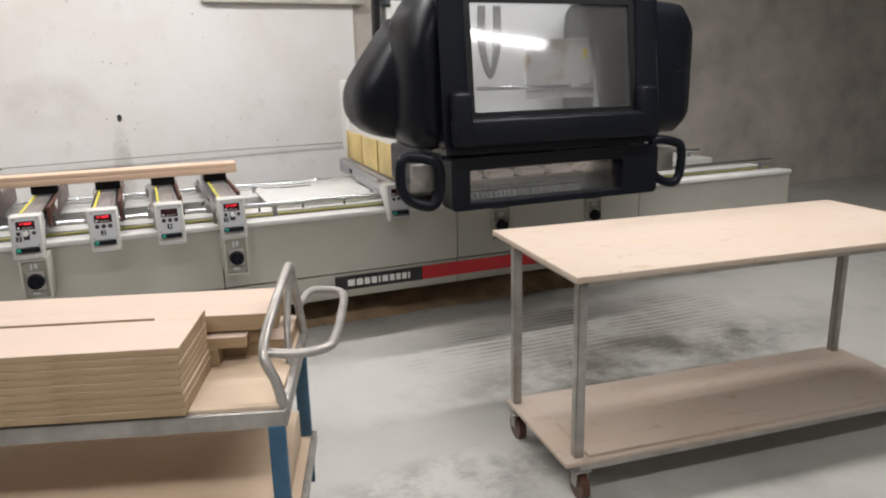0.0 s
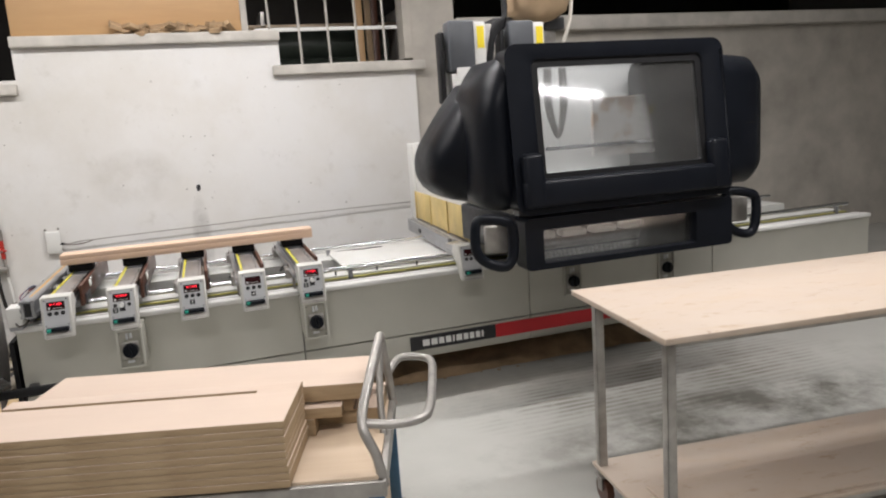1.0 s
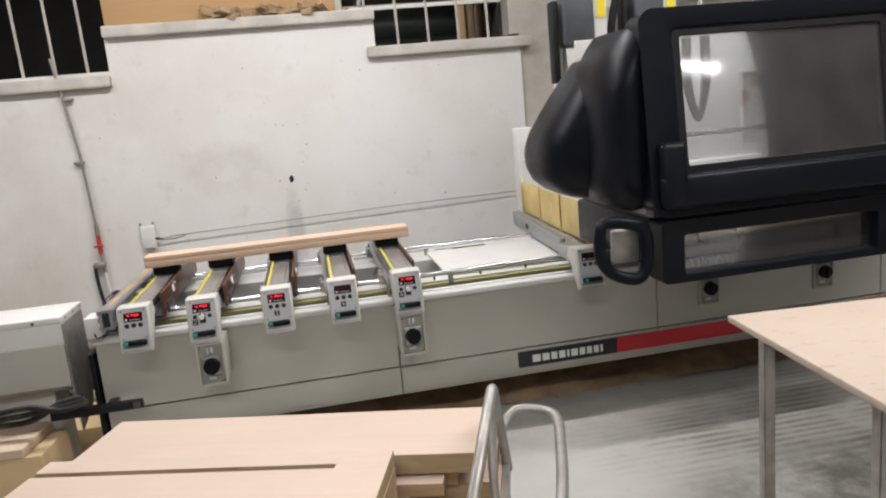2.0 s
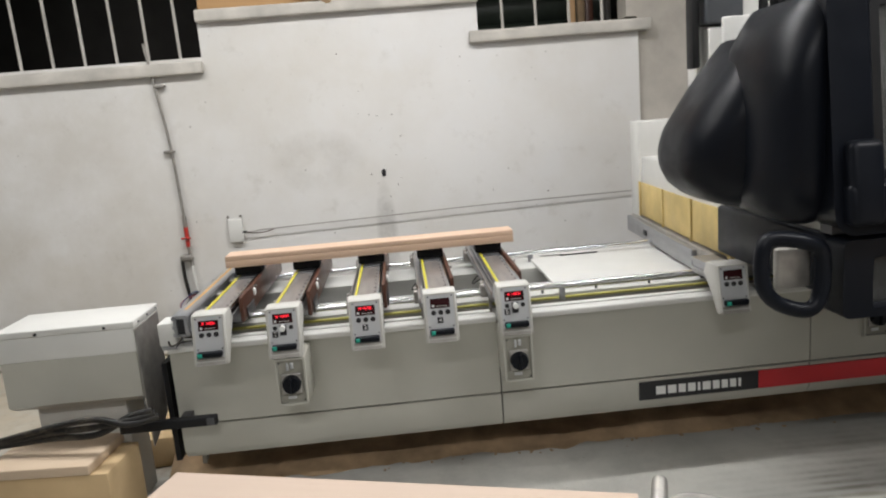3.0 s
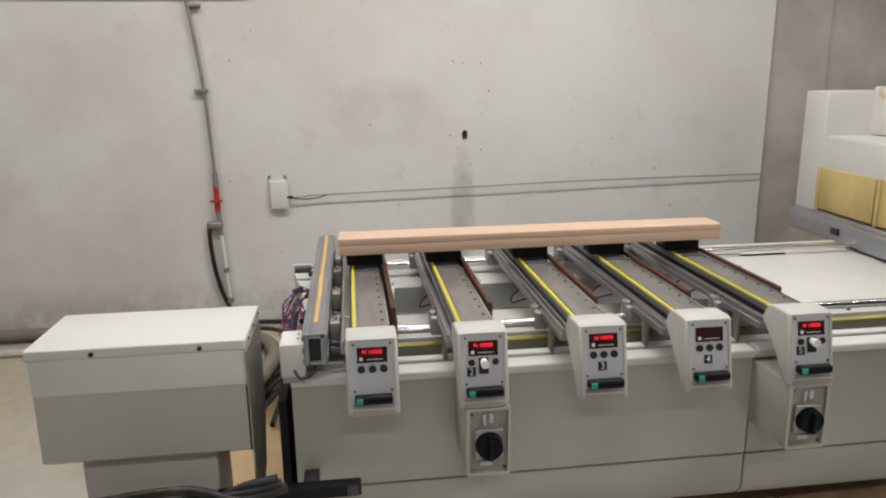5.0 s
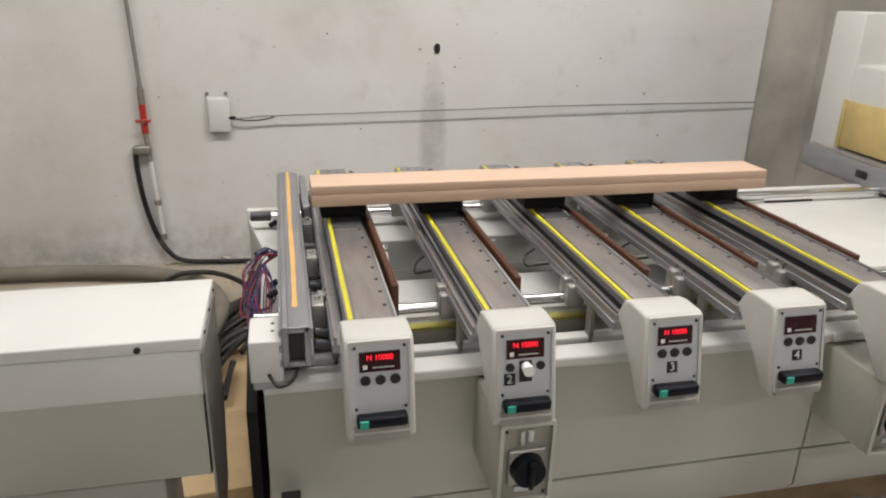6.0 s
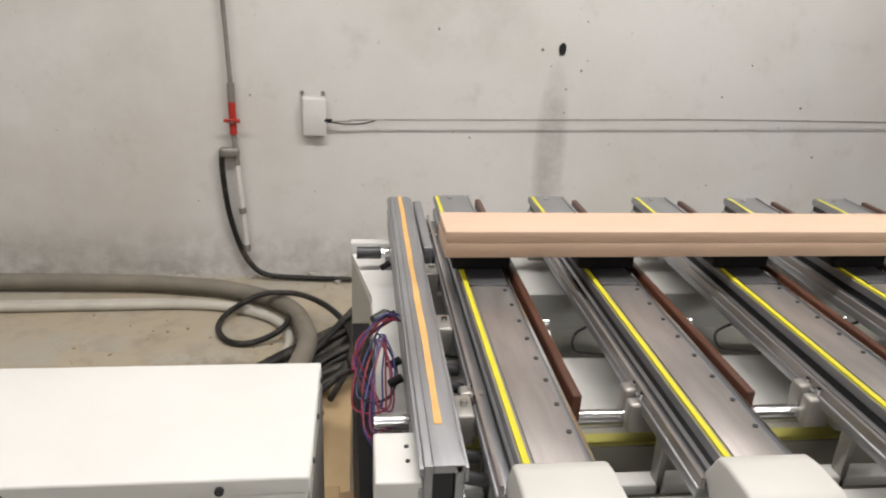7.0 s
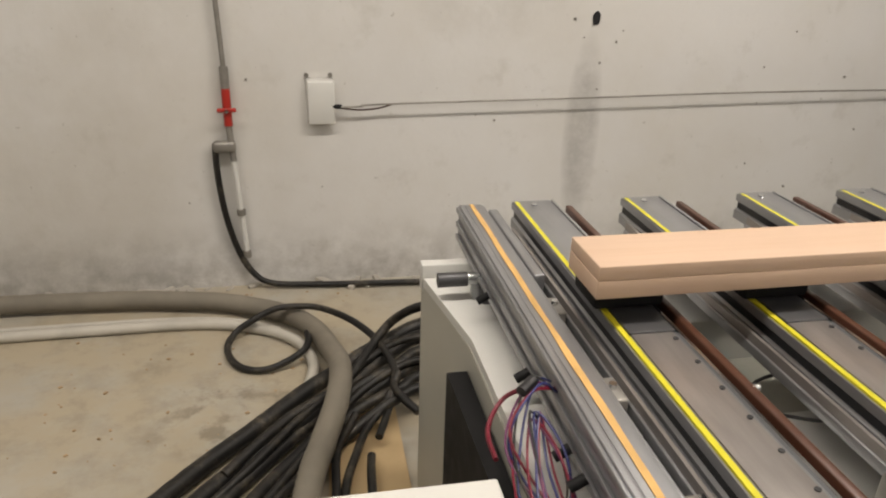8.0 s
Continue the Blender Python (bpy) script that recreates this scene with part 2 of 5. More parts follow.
M_BLUE = plain("blue paint", (0.05, 0.13, 0.22), 0.45, 0.2, var=0.4, scale=14, grain=60, bump=0.2)
M_GALV = plain("worn bare steel", (0.42, 0.40, 0.37), 0.42, 0.55, var=0.35, scale=13, grain=60, bump=0.15)
M_PIPE = plain("zinc pipe", (0.34, 0.32, 0.29), 0.5, 0.5, var=0.35, scale=12)
M_HOSE = plain("dusty grey hose", (0.22, 0.195, 0.155), 0.7, var=0.28, scale=6, grain=50, bump=0.25)
M_HOSEW = plain("pale hose", (0.52, 0.49, 0.43), 0.6, var=0.2, scale=8)
M_CABLE = make_cable_mat()
M_WIRER = plain("red wire", (0.20, 0.012, 0.03), 0.45, var=0.2)
M_WIREB = plain("blue wire", (0.03, 0.035, 0.15), 0.45, var=0.2)
M_WIREV = plain("violet wire", (0.15, 0.018, 0.10), 0.45, var=0.2)
M_BOARD = wood("sanded board face", (0.60, 0.475, 0.38), (0.51, 0.375, 0.28), 0.7)
M_BEAM = wood("planed beech", (0.62, 0.445, 0.325), (0.50, 0.32, 0.205), 0.8)
M_END = make_ends_mat()
M_PLY = wood("plywood", (0.55, 0.43, 0.31), (0.40, 0.28, 0.17), 0.5)
M_TOP = make_top_mat()
M_PLYO = wood("varnished ply", (0.52, 0.32, 0.15), (0.38, 0.21, 0.09), 0.5, 0.5)
M_CARD = plain("cardboard", (0.58, 0.42, 0.23), 0.85, var=0.2, scale=4, grain=60, bump=0.15)
M_SAWDUST = plain("sawdust", (0.50, 0.345, 0.20), 0.95, var=0.5, scale=7, grain=50, bump=0.8)
M_TAN = plain("dust bag cloth", (0.50, 0.36, 0.22), 0.85, var=0.25, scale=5, grain=60, bump=0.2)
M_RUSTPAN = Mat("stained white panel", (0.74, 0.71, 0.66), 0.5)
M_RUSTPAN.layer(M_RUSTPAN.ramp(M_RUSTPAN.noise(4.5, 6, 0.6), 0.53, 0.6), (0.50, 0.30, 0.15), 0.7)
M_RUSTPAN = M_RUSTPAN.put().m
# near-black tone that carries the dimness of the store behind the bars
M_INNER = plain("store dimness", (0.05, 0.045, 0.04), 0.8, var=0.4, scale=2)
M_GREENISH = plain("dark green machine paint", (0.05, 0.065, 0.05), 0.45, var=0.3)
M_MOTOR = plain("motor grey", (0.075, 0.08, 0.09), 0.5, var=0.2)
M_INK = plain("print black", (0.012, 0.012, 0.014), 0.4, var=0.05)
M_PRINT = plain("print white", (0.78, 0.78, 0.76), 0.45, var=0.05)
M_SCREEN = plain("display window", (0.035, 0.008, 0.010), 0.18, var=0.1)
M_LED = glow("red digits", (1.0, 0.012, 0.03), 1.9)
M_CLEAR = make_acrylic("hood window sheet", 0.06)
M_CLEAR2 = make_acrylic("guard window sheet", 0.03)
M_TUBE = glow("lamp diffuser", (1.0, 0.97, 0.92), 9.0)


# ---- mesh helpers ----
def thing(name, at, label, category, group="", rz=0.0, size=(1, 1, 1)):
    ob = new(name)
    ob.matrix_basis = pose(*at, rz=rz) @ Matrix.Diagonal((*size, 1))
    ob.empty_display_size = 0.1
    return tagged(ob, label, category, group)


def finish(ob, bm, material, smooth):
    bmesh.ops.recalc_face_normals(bm, faces=bm.faces)
    bm.to_mesh(ob.data)
    bm.free()
    ob.data.materials.append(material)
    if smooth:
        ob.data.set_sharp_from_angle(angle=radians(50))


def part(name, bm, material, parent, label="", smooth=True):
    ob = new(name, bpy.data.meshes.new(name))
    finish(ob, bm, material, smooth)
    ob.parent = parent
    if label:
        ob["label"] = label
    return ob


def solid(name, bm, material, label="", category="", group="", kind="", at=(0, 0, 0), rz=0.0, smooth=True):
    ob = new(name, bpy.data.meshes.new(name))
    finish(ob, bm, material, smooth)
    ob.matrix_basis = pose(*at, rz=rz)
    return tagged(ob, label, category, group, kind)


def merge(bm, other):
    me = bpy.data.meshes.new("tmp")
    other.to_mesh(me)
    other.free()
    bm.from_mesh(me)
    bpy.data.meshes.remove(me)
    return bm


def box(lo, hi, r=0.0, seg=2, bm=None, m=None):
    b = bmesh.new()
    bmesh.ops.create_cube(b, size=1.0)
    for v in b.verts:
        for k in range(3):
            v.co[k] = lo[k] if v.co[k] < 0 else hi[k]
    r = min(r, 0.45 * min(abs(hi[k] - lo[k]) for k in range(3)))
    if r > 0:
        bmesh.ops.bevel(b, geom=b.edges[:], offset=r, segments=seg, profile=0.5, affect="EDGES")
    for f in b.faces:
        f.smooth = r >= 0.012
    if m is not None:
        bmesh.ops.transform(b, matrix=m, verts=b.verts)
    return merge(bm, b) if bm is not None else b


def rounding(bm):
    for f in bm.faces:
        f.smooth = True
    return bm


def rod(a, b_, r, n=16, bm=None, r2=None, cap=True):
    a, c = Vector(a), Vector(b_)
    d = c - a
    b = bmesh.new()
    bmesh.ops.create_cone(b, cap_ends=cap, segments=n, radius1=r, radius2=r if r2 is None else r2, depth=d.length)
    m = Matrix.Translation((a + c) / 2) @ d.to_track_quat("Z", "Y").to_matrix().to_4x4()
    bmesh.ops.transform(b, matrix=m, verts=b.verts)
    rounding(b)
    return merge(bm, b) if bm is not None else b


def spline(pts, steps=6, closed=False):
    """Points of a smooth curve through pts."""
    P = [Vector(p) for p in pts]
    n, out = len(P), []
    for i in range(n if closed else n - 1):
        if closed:
            p0, p1, p2, p3 = P[i - 1], P[i], P[(i + 1) % n], P[(i + 2) % n]
        else:
            p0, p1, p2, p3 = P[max(i - 1, 0)], P[i], P[i + 1], P[min(i + 2, n - 1)]
        for k in range(steps):
            t = k / steps
            out.append(0.5 * (2 * p1 + (p2 - p0) * t + (2 * p0 - 5 * p1 + 4 * p2 - p3) * t * t + (3 * p1 - p0 - 3 * p2 + p3) * t ** 3))
    if not closed:
        out.append(P[-1])
    return out


def sweep(pts, r, n=8, closed=False, bm=None, ribs=0.0, flat=1.0):
    """A tube along pts; ribs: how far every other ring stands proud."""
    own = bm if bm is not None else bmesh.new()
    P = [Vector(p) for p in pts]
    N = len(P)
    rings, up = [], None
    for i, p in enumerate(P):
        a, c = (P[i - 1], P[(i + 1) % N]) if closed else (P[max(i - 1, 0)], P[min(i + 1, N - 1)])
        d = (c - a).normalized()
        if up is None:
            up = Vector((0, 0, 1)) if abs(d.z) < 0.9 else Vector((1, 0, 0))
        up = (up - d * up.dot(d)).normalized()
        side = d.cross(up)
        rr = r + (ribs if i % 2 else 0.0)
        rings.append([own.verts.new(p + (side * math.cos(2 * math.pi * k / n) + up * flat * math.sin(2 * math.pi * k / n)) * rr) for k in range(n)])
    for i in range(N if closed else N - 1):
        A, B = rings[i], rings[(i + 1) % N]
        for k in range(n):
            own.faces.new((A[k], A[(k + 1) % n], B[(k + 1) % n], B[k]))
    if not closed:
        own.faces.new(rings[0][::-1])
        own.faces.new(rings[-1])
    return rounding(own)


def extrude(profile, x0, x1, bm=None, axis="x"):
    """A closed (a, b) profile drawn out along an axis: (y, z) along x, (x, z) along y, (x, y) along z."""
    own = bm if bm is not None else bmesh.new()
    at = {"x": lambda u, a, b: (u, a, b), "y": lambda u, a, b: (a, u, b), "z": lambda u, a, b: (a, b, u)}[axis]
    A = [own.verts.new(at(x0, *p)) for p in profile]
    B = [own.verts.new(at(x1, *p)) for p in profile]
    n = len(profile)
    for k in range(n):
        own.faces.new((A[k], A[(k + 1) % n], B[(k + 1) % n], B[k]))
    own.faces.new(A[::-1])
    own.faces.new(B)
    return own


def loft(sections, bm=None, caps=True):
    own = bm if bm is not None else bmesh.new()
    rings = [[own.verts.new(p) for p in s] for s in sections]
    n = len(sections[0])
    for A, B in zip(rings, rings[1:]):
        for k in range(n):
            own.faces.new((A[k], A[(k + 1) % n], B[(k + 1) % n], B[k]))
    if caps:
        own.faces.new(rings[0][::-1])
        own.faces.new(rings[-1])
    return rounding(own)


def rounded(a0, a1, b0, b1, r, n=5):
    """A rounded rectangle as (a, b) points."""
    out = []
    for ca, cb, s in ((a1 - r, b1 - r, 0), (a0 + r, b1 - r, 90), (a0 + r, b0 + r, 180), (a1 - r, b0 + r, 270)):
        for k in range(n + 1):
            w = radians(s + 90 * k / n)
            out.append((ca + r * math.cos(w), cb + r * math.sin(w)))
    return out


def ring_plate(outer, inner, y0, y1):
    """A frame between two loops of equal length in the x-z plane, from y0 to y1."""
    b = bmesh.new()
    n = len(outer)
    L = [[b.verts.new((x, y, z)) for x, z in loop] for y in (y0, y1) for loop in (outer, inner)]
    for k in range(n):
        j = (k + 1) % n
        b.faces.new((L[0][k], L[0][j], L[1][j], L[1][k]))
        b.faces.new((L[2][k], L[2][j], L[3][j], L[3][k]))
        b.faces.new((L[0][k], L[0][j], L[2][j], L[2][k]))
        b.faces.new((L[1][k], L[1][j], L[3][j], L[3][k]))
    return b


def writing(name, text, size, m, material, parent, label=""):
    """Text as a thin mesh in the built-in font; m puts its x-y plane in place."""
    cu = bpy.data.curves.new("tmp", "FONT")
    cu.body, cu.size, cu.extrude = text, size, 0.0003
    cu.align_x, cu.align_y = "CENTER", "CENTER"
    tmp = new("tmp", cu)
    me = bpy.data.meshes.new_from_object(tmp.evaluated_get(bpy.context.evaluated_depsgraph_get()))
    bpy.data.objects.remove(tmp)
    bpy.data.curves.remove(cu)
    me.name = name
    me.transform(m)
    ob = new(name, me)
    me.materials.clear()
    me.materials.append(material)
    ob.parent = parent
    if label:
        ob["label"] = label
    return ob


def lumpy(bm, amount, scale, cuts=0):
    for v in bm.verts:
        v.co += amount * noise.noise_vector(v.co * scale)
    return bm


# ---- the hall ----
WALL = 2.57


def hall():
    b = bmesh.new()
    s = 24
    P = [[b.verts.new((-7 + 18 * i / s, -10 + 17.5 * j / s, 0)) for j in range(s + 1)] for i in range(s + 1)]
    for i in range(s):
        for j in range(s):
            b.faces.new((P[i][j], P[i + 1][j], P[i + 1][j + 1], P[i][j + 1]))
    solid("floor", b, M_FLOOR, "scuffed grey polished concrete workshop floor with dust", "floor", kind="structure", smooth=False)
    b = box((-7, -10, CEIL), (11, 7.5, CEIL + 0.2))
    solid("ceiling", b, M_CEIL, "plain pale workshop ceiling", "ceiling", kind="structure", smooth=False)
    b = box((-7, WALL, 0), (2.755, WALL + 0.22, 2.0))
    box((-0.32, WALL, 2.0), (1.61, WALL + 0.22, 2.225), bm=b)
    solid("wall_north", b, M_WALL, "stained off-white plaster wall behind the machine", "wall", kind="structure", smooth=False)
    b = box((2.755, WALL + 0.03, 0), (3.15, WALL + 0.3, CEIL))
    box((3.15, WALL + 0.06, 0), (11, WALL + 0.26, 2.24), bm=b)
    box((3.15, WALL + 0.06, 2.75), (11, WALL + 0.26, CEIL), bm=b)
    box((2.68, WALL + 0.02, 2.05), (2.755, WALL + 0.22, CEIL), bm=b)
    solid("wall_north_bay", b, M_CONCRETE, "bare grey-brown concrete pillar and wall bay", "wall", kind="structure", smooth=False)
    b = box((3.15, WALL - 0.05, 2.24), (11, WALL + 0.28, 2.37), 0.012)
    solid("ledge_bay", b, M_SILL, "dusty concrete ledge along the wall bay", "ledge", kind="structure")
    b = box((-7, WALL + 0.02, 2.9), (2.68, WALL + 0.22, CEIL))
    box((-7, WALL + 0.02, 2.05), (-3.1, WALL + 0.22, 2.9), bm=b)
    solid("wall_north_lintel", b, M_WALL, "plaster lintel over the barred windows", "wall", kind="structure", smooth=False)
    for nm, x0, x1, z0, z1 in (("window_sill", 1.54, 2.84, 1.947, 2.03), ("window_sill", -3.1, -0.314, 1.89, 1.975), ("wall_ledge", -0.32, 1.62, 2.225, 2.305)):
        b = box((x0, WALL - 0.06, z0), (x1, WALL + 0.24, z1), 0.012)
        bmesh.ops.subdivide_edges(b, edges=b.edges[:], cuts=3, use_grid_fill=True)
        lumpy(b, 0.006, 9.0)
        solid(nm, b, M_SILL, "chipped off-white concrete sill on the wall", "sill", kind="structure")
    # plain walls that close the hall
    for nm, lo, hi in (("wall_south", (-7, -10.2, 0), (11, -10, CEIL)), ("wall_west", (-7.2, -10, 0), (-7, 7.5, CEIL)), ("wall_east", (11, -10, 0), (11.2, 7.5, CEIL)), ("wall_far", (-7, 7.5, 0), (11, 7.7, CEIL))):
        solid(nm, box(lo, hi), M_ROOM, "plain painted workshop wall", "wall", kind="structure", smooth=False)


def window_bars(x0, x1, z0, z1, count, rail=None):
    g = thing("window_grille", (x0, WALL + 0.1, z0), "white painted steel bars in a window opening", "window bars")
    for k in range(count):
        x = (x1 - x0) * (k + 0.5) / count
        z_ = 0.0 if not (x0 > 0 and x0 + x < 1.62) else 0.29
        part("bar", rod((x, 0, z_), (x - 0.01, 0, z1 - z0), 0.011, 10), M_SILL, g)
    if rail:
        part("cross_bar", box((0, -0.004, rail), (x1 - x0, 0.004, rail + 0.03), 0.003), M_WHITE, g)


def fixture(x, y, length, power=1.0, z=CEIL - 0.12, turn=0.0):
    f = thing("ceiling_and_fill_light", (x, y, z), "long white fluorescent batten under the ceiling, some added as unseen fill", "lamp", "ceiling lights", turn)
    part("housing", box((-length / 2, -0.05, 0.0), (length / 2, 0.05, 0.12), 0.01), M_WHITE, f)
    part("tube", rod((-length / 2 + 0.03, 0, -0.03), (length / 2 - 0.03, 0, -0.03), 0.018, 12), M_TUBE, f)
    for s in (-1, 1):
        part("tube_holder", box((s * (length / 2 - 0.02) - 0.012, -0.02, -0.055), (s * (length / 2 - 0.02) + 0.012, 0.02, 0.003), 0.004), M_WHITE, f)
    la = bpy.data.lights.new("lamp", "AREA")
    la.shape, la.size, la.size_y = "RECTANGLE", length - 0.1, 0.09
    la.energy, la.color = LAMP_POWER * power, (1.0, 0.965, 0.92)
    lo = new("lamp", la)
    lo.matrix_basis = pose(x, y, z - 0.055, rz=turn)


hall()
window_bars(1.44, 2.65, 2.03, 2.9, 5, rail=0.28)
window_bars(-3.0, -0.38, 1.975, 2.9, 12)
fixture(0.9, 0.75, 2.4, power=1.15)
fixture(3.5, -1.7, 2.4, power=1.15)
fixture(-1.7, 0.6, 2.4, power=0.85)
# unseen batten added to brighten the hood and what its windows show
fixture(3.5, 0.15, 2.4, power=0.55)
fixture(0.4, -3.6, 2.4, power=1.1)
fixture(6.4, -7.9, 2.5, power=0.7, turn=-24)
fixture(0.0, -7.0, 2.4, power=0.4)
# two weak unseen battens added to lift the store out of black
fixture(1.8, 5.2, 1.6, power=0.12)
fixture(-1.8, 5.2, 1.6, power=0.08)


# ---- the machine ----
FRONT = 0.150     # face of the bed's cover sheets; the control heads stand proud of it
BED_R = 5.2


def machine_bed():
    g = thing("machining_centre_bed", (0, 0, 0), "long beige enamelled bed of a woodworking machining centre", "machine")
    seams = [-0.004, 1.308, 2.62, 3.9, BED_R]
    for a, c in zip(seams, seams[1:]):
        # upper cover sheets with a folded top edge
        prof = [(0.0, 0.339), (0.0, 0.640), (-0.005, 0.645), (-0.005, 0.652), (0.045, 0.652), (0.045, 0.646), (0.02, 0.640), (0.02, 0.339)]
        part("cover_panel", extrude([(FRONT + y, z) for y, z in prof], a + 0.003, c - 0.003), M_BEIGE, g)
        # lower skirt sheets, folded in at the foot
        prof = [(0.003, 0.330), (0.003, 0.222), (0.03, 0.186), (0.06, 0.186), (0.06, 0.330)]
        part("skirt_panel", extrude([(FRONT + y, z) for y, z in prof], a + 0.003, c - 0.003), M_BEIGE, g)
        part("top_lip", box((a + 0.002, FRONT - 0.016, 0.644), (c - 0.002, FRONT + 0.046, 0.670), 0.006), M_WHITE, g, "white enamelled edge strip")
    # welded frame behind the sheets
    b = extrude([(FRONT + 0.03, 0.20), (FRONT + 0.03, 0.64), (FRONT + 0.045, 0.64), (FRONT + 0.045, 0.56), (0.36, 0.56), (0.36, 0.20)], 0.03, BED_R)
    part("front_frame", b, M_DARKSTEEL, g)
    part("trough", box((0.03, FRONT + 0.046, 0.56), (BED_R, 0.327, 0.566)), M_OLIVEGREY, g)
    part("inner_ledge", box((0.02, 0.225, 0.645), (BED_R, 0.258, 0.667), 0.004), M_WHITE, g)
    for x in (0.36, 0.94, 1.5, 2.1, 2.9):
        part("ledge_post", box((x, 0.228, 0.566), (x + 0.02, 0.255, 0.645), 0.002), M_GALV, g)

    def pan(y0, y1, z, x0=-0.062, x1=BED_R, t=0.03):
        return box((x0, y0, z - t), (x1, y1, z))

    part("bed_pan", pan(0.385, 0.605, 0.670, x0=0.0), M_PAN, g)
    part("bed_pan", extrude([(-0.062, 1.172), (0.10, 1.172), (0.10, 0.385), (-0.010, 0.385), (-0.014, 0.90)], 0.6545, 0.6745, axis="z"), M_WHITE, g)
    part("bed_channel", pan(0.605, 0.915, 0.575, x0=0.10), M_CHAN, g, "recessed dusty channel of the bed")
    part("bed_pan", pan(0.915, 1.172, 0.672, x0=0.0), M_PAN, g)
    part("channel_wall", box((0.02, 0.587, 0.57), (BED_R, 0.609, 0.669)), M_PAN, g)
    part("channel_wall", box((0.02, 0.911, 0.57), (BED_R, 0.933, 0.671)), M_PAN, g)
    part("bed_cover", pan(0.45, 1.165, 0.688, x0=1.62, x1=2.46, t=0.012), M_WHITE, g, "smooth white cover sheet")
    part("cover_slot", box((1.80, 1.03, 0.6885), (2.00, 1.045, 0.694), 0.002, m=Matrix.Rotation(radians(1.0), 4, "Z")), M_INK, g, "black slot strip")
    part("cover_slot", box((1.68, 1.10, 0.6885), (1.80, 1.109, 0.691), 0.001), M_INK, g)
    part("rear_edge", box((-0.066, 1.174, 0.64), (BED_R, 1.205, 0.706), 0.003), M_WHITE, g)
    # end wall, down to the floor
    part("end_wall", extrude([(-0.064, 1.19), (-0.016, 0.905), (-0.014, 0.385), (0.004, 0.385), (0.004, 0.905), (-0.03, 1.19)], 0.0, 0.6535, axis="z"), M_BEIGE, g)
    part("core_frame", box((0.0, 0.385, 0.30), (BED_R, 1.17, 0.56)), M_PAN, g)
    for x in (0.5, 1.7, 2.9, 4.1, 5.0):
        part("foot", rod((x, 0.95, 0), (x, 0.95, 0.31), 0.06, 14), M_DARKSTEEL, g)
    part("foot_rail", box((-0.01, 0.9, 0.24), (BED_R, 1.0, 0.30)), M_DARKSTEEL, g)
    # guide shafts with their carriers
    part("guide_shaft", rod((-0.02, SHAFT_A, 0.719), (BED_R, SHAFT_A, 0.719), 0.013, 18), M_CHROME, g)
    part("guide_shaft", rod((-0.045, SHAFT_B, 0.719), (BED_R, SHAFT_B, 0.719), 0.013, 18), M_CHROME, g)
    part("shaft_end", rod((-0.050, SHAFT_B, 0.719), (0.012, SHAFT_B, 0.719), 0.0155, 16), M_DARKSTEEL, g, "dark steel shaft sleeve")
    for y in (SHAFT_A, SHAFT_B):
        for x in (0.035, 1.62, 2.9, 4.1, 5.1):
            part("shaft_support", box((x - 0.012, y - 0.011, 0.655), (x + 0.012, y + 0.011, 0.712), 0.003), M_ALU, g)
    part("scale_tape", box((0.02, 0.332, 0.660), (BED_R, 0.360, 0.665)), M_OLIVE, g, "yellow-green measuring tape")
    part("tape_bed", box((0.0, 0.328, 0.566), (BED_R, 0.384, 0.659)), M_OLIVEGREY, g)
    for k in range(13):
        x = 1.55 + 0.24 * k
        part("screw", rod((x, 0.41, 0.670), (x, 0.41, 0.694), 0.006, 8), M_DARKSTEEL, g)
    # black panel along the end of the bed
    b = extrude([(-0.060, 0.902), (-0.038, FRONT - 0.004), (-0.017, FRONT - 0.004), (-0.019, 0.902)], 0.19, 0.604, axis="z")
    part("end_panel", b, M_BLACKM, g, "black plastic end panel")
    # trim band
    pl = part("name_plate", box((1.884, FRONT - 0.004, 0.238), (2.395, FRONT + 0.002, 0.316)), M_INK, g, "black name plate with white marks")
    x = 1.955
    for k in range(10):
        w = (0.040, 0.036, 0.030, 0.032, 0.011, 0.034, 0.028, 0.026, 0.026, 0.011)[k]
        part("mark", box((x, FRONT - 0.0055, 0.258), (x + w, FRONT - 0.0035, 0.294)), M_PRINT, pl)
        x += w + 0.010
    part("red_stripe", box((2.397, FRONT - 0.003, 0.238), (4.7, FRONT + 0.003, 0.316)), M_RED, g, "red vinyl stripe")
    # black bar that carries the cables at the end
    part("cable_bar", box((-0.20, 0.050, 0.364), (0.172, 0.085, 0.402), 0.006), M_BLACKM, g, "black cable bar")
    part("bar_plate", box((0.135, 0.046, 0.368), (0.165, 0.0498, 0.398), 0.002), M_DARKSTEEL, g)
    part("bar_bracket", box((0.02, 0.086, 0.370), (0.06, FRONT + 0.004, 0.396), 0.002), M_DARKSTEEL, g)
    # rotary switches in deep boxes under some of the heads
    for x, z, y in ((0.496, 0.535, -0.032), (1.361, 0.537, -0.032), (2.90, 0.505, FRONT - 0.012), (3.55, 0.505, FRONT - 0.012)):
        sw = part("switch_box", box((x - 0.057, y + 0.008, z - 0.087), (x + 0.057, FRONT + 0.004, z + 0.100), 0.003), M_BEIGE, g, "beige sheet steel switch box")
        part("switch_rim", ring_plate(rounded(x - 0.057, x + 0.057, z - 0.087, z + 0.100, 0.005, 2), rounded(x - 0.049, x + 0.049, z - 0.079, z + 0.092, 0.004, 2), y - 0.004, y + 0.0079), M_BEIGE, sw)
        part("recess", box((x - 0.048, y + 0.0055, z - 0.078), (x + 0.048, y + 0.0078, z + 0.091)), M_OLIVEGREY, sw)
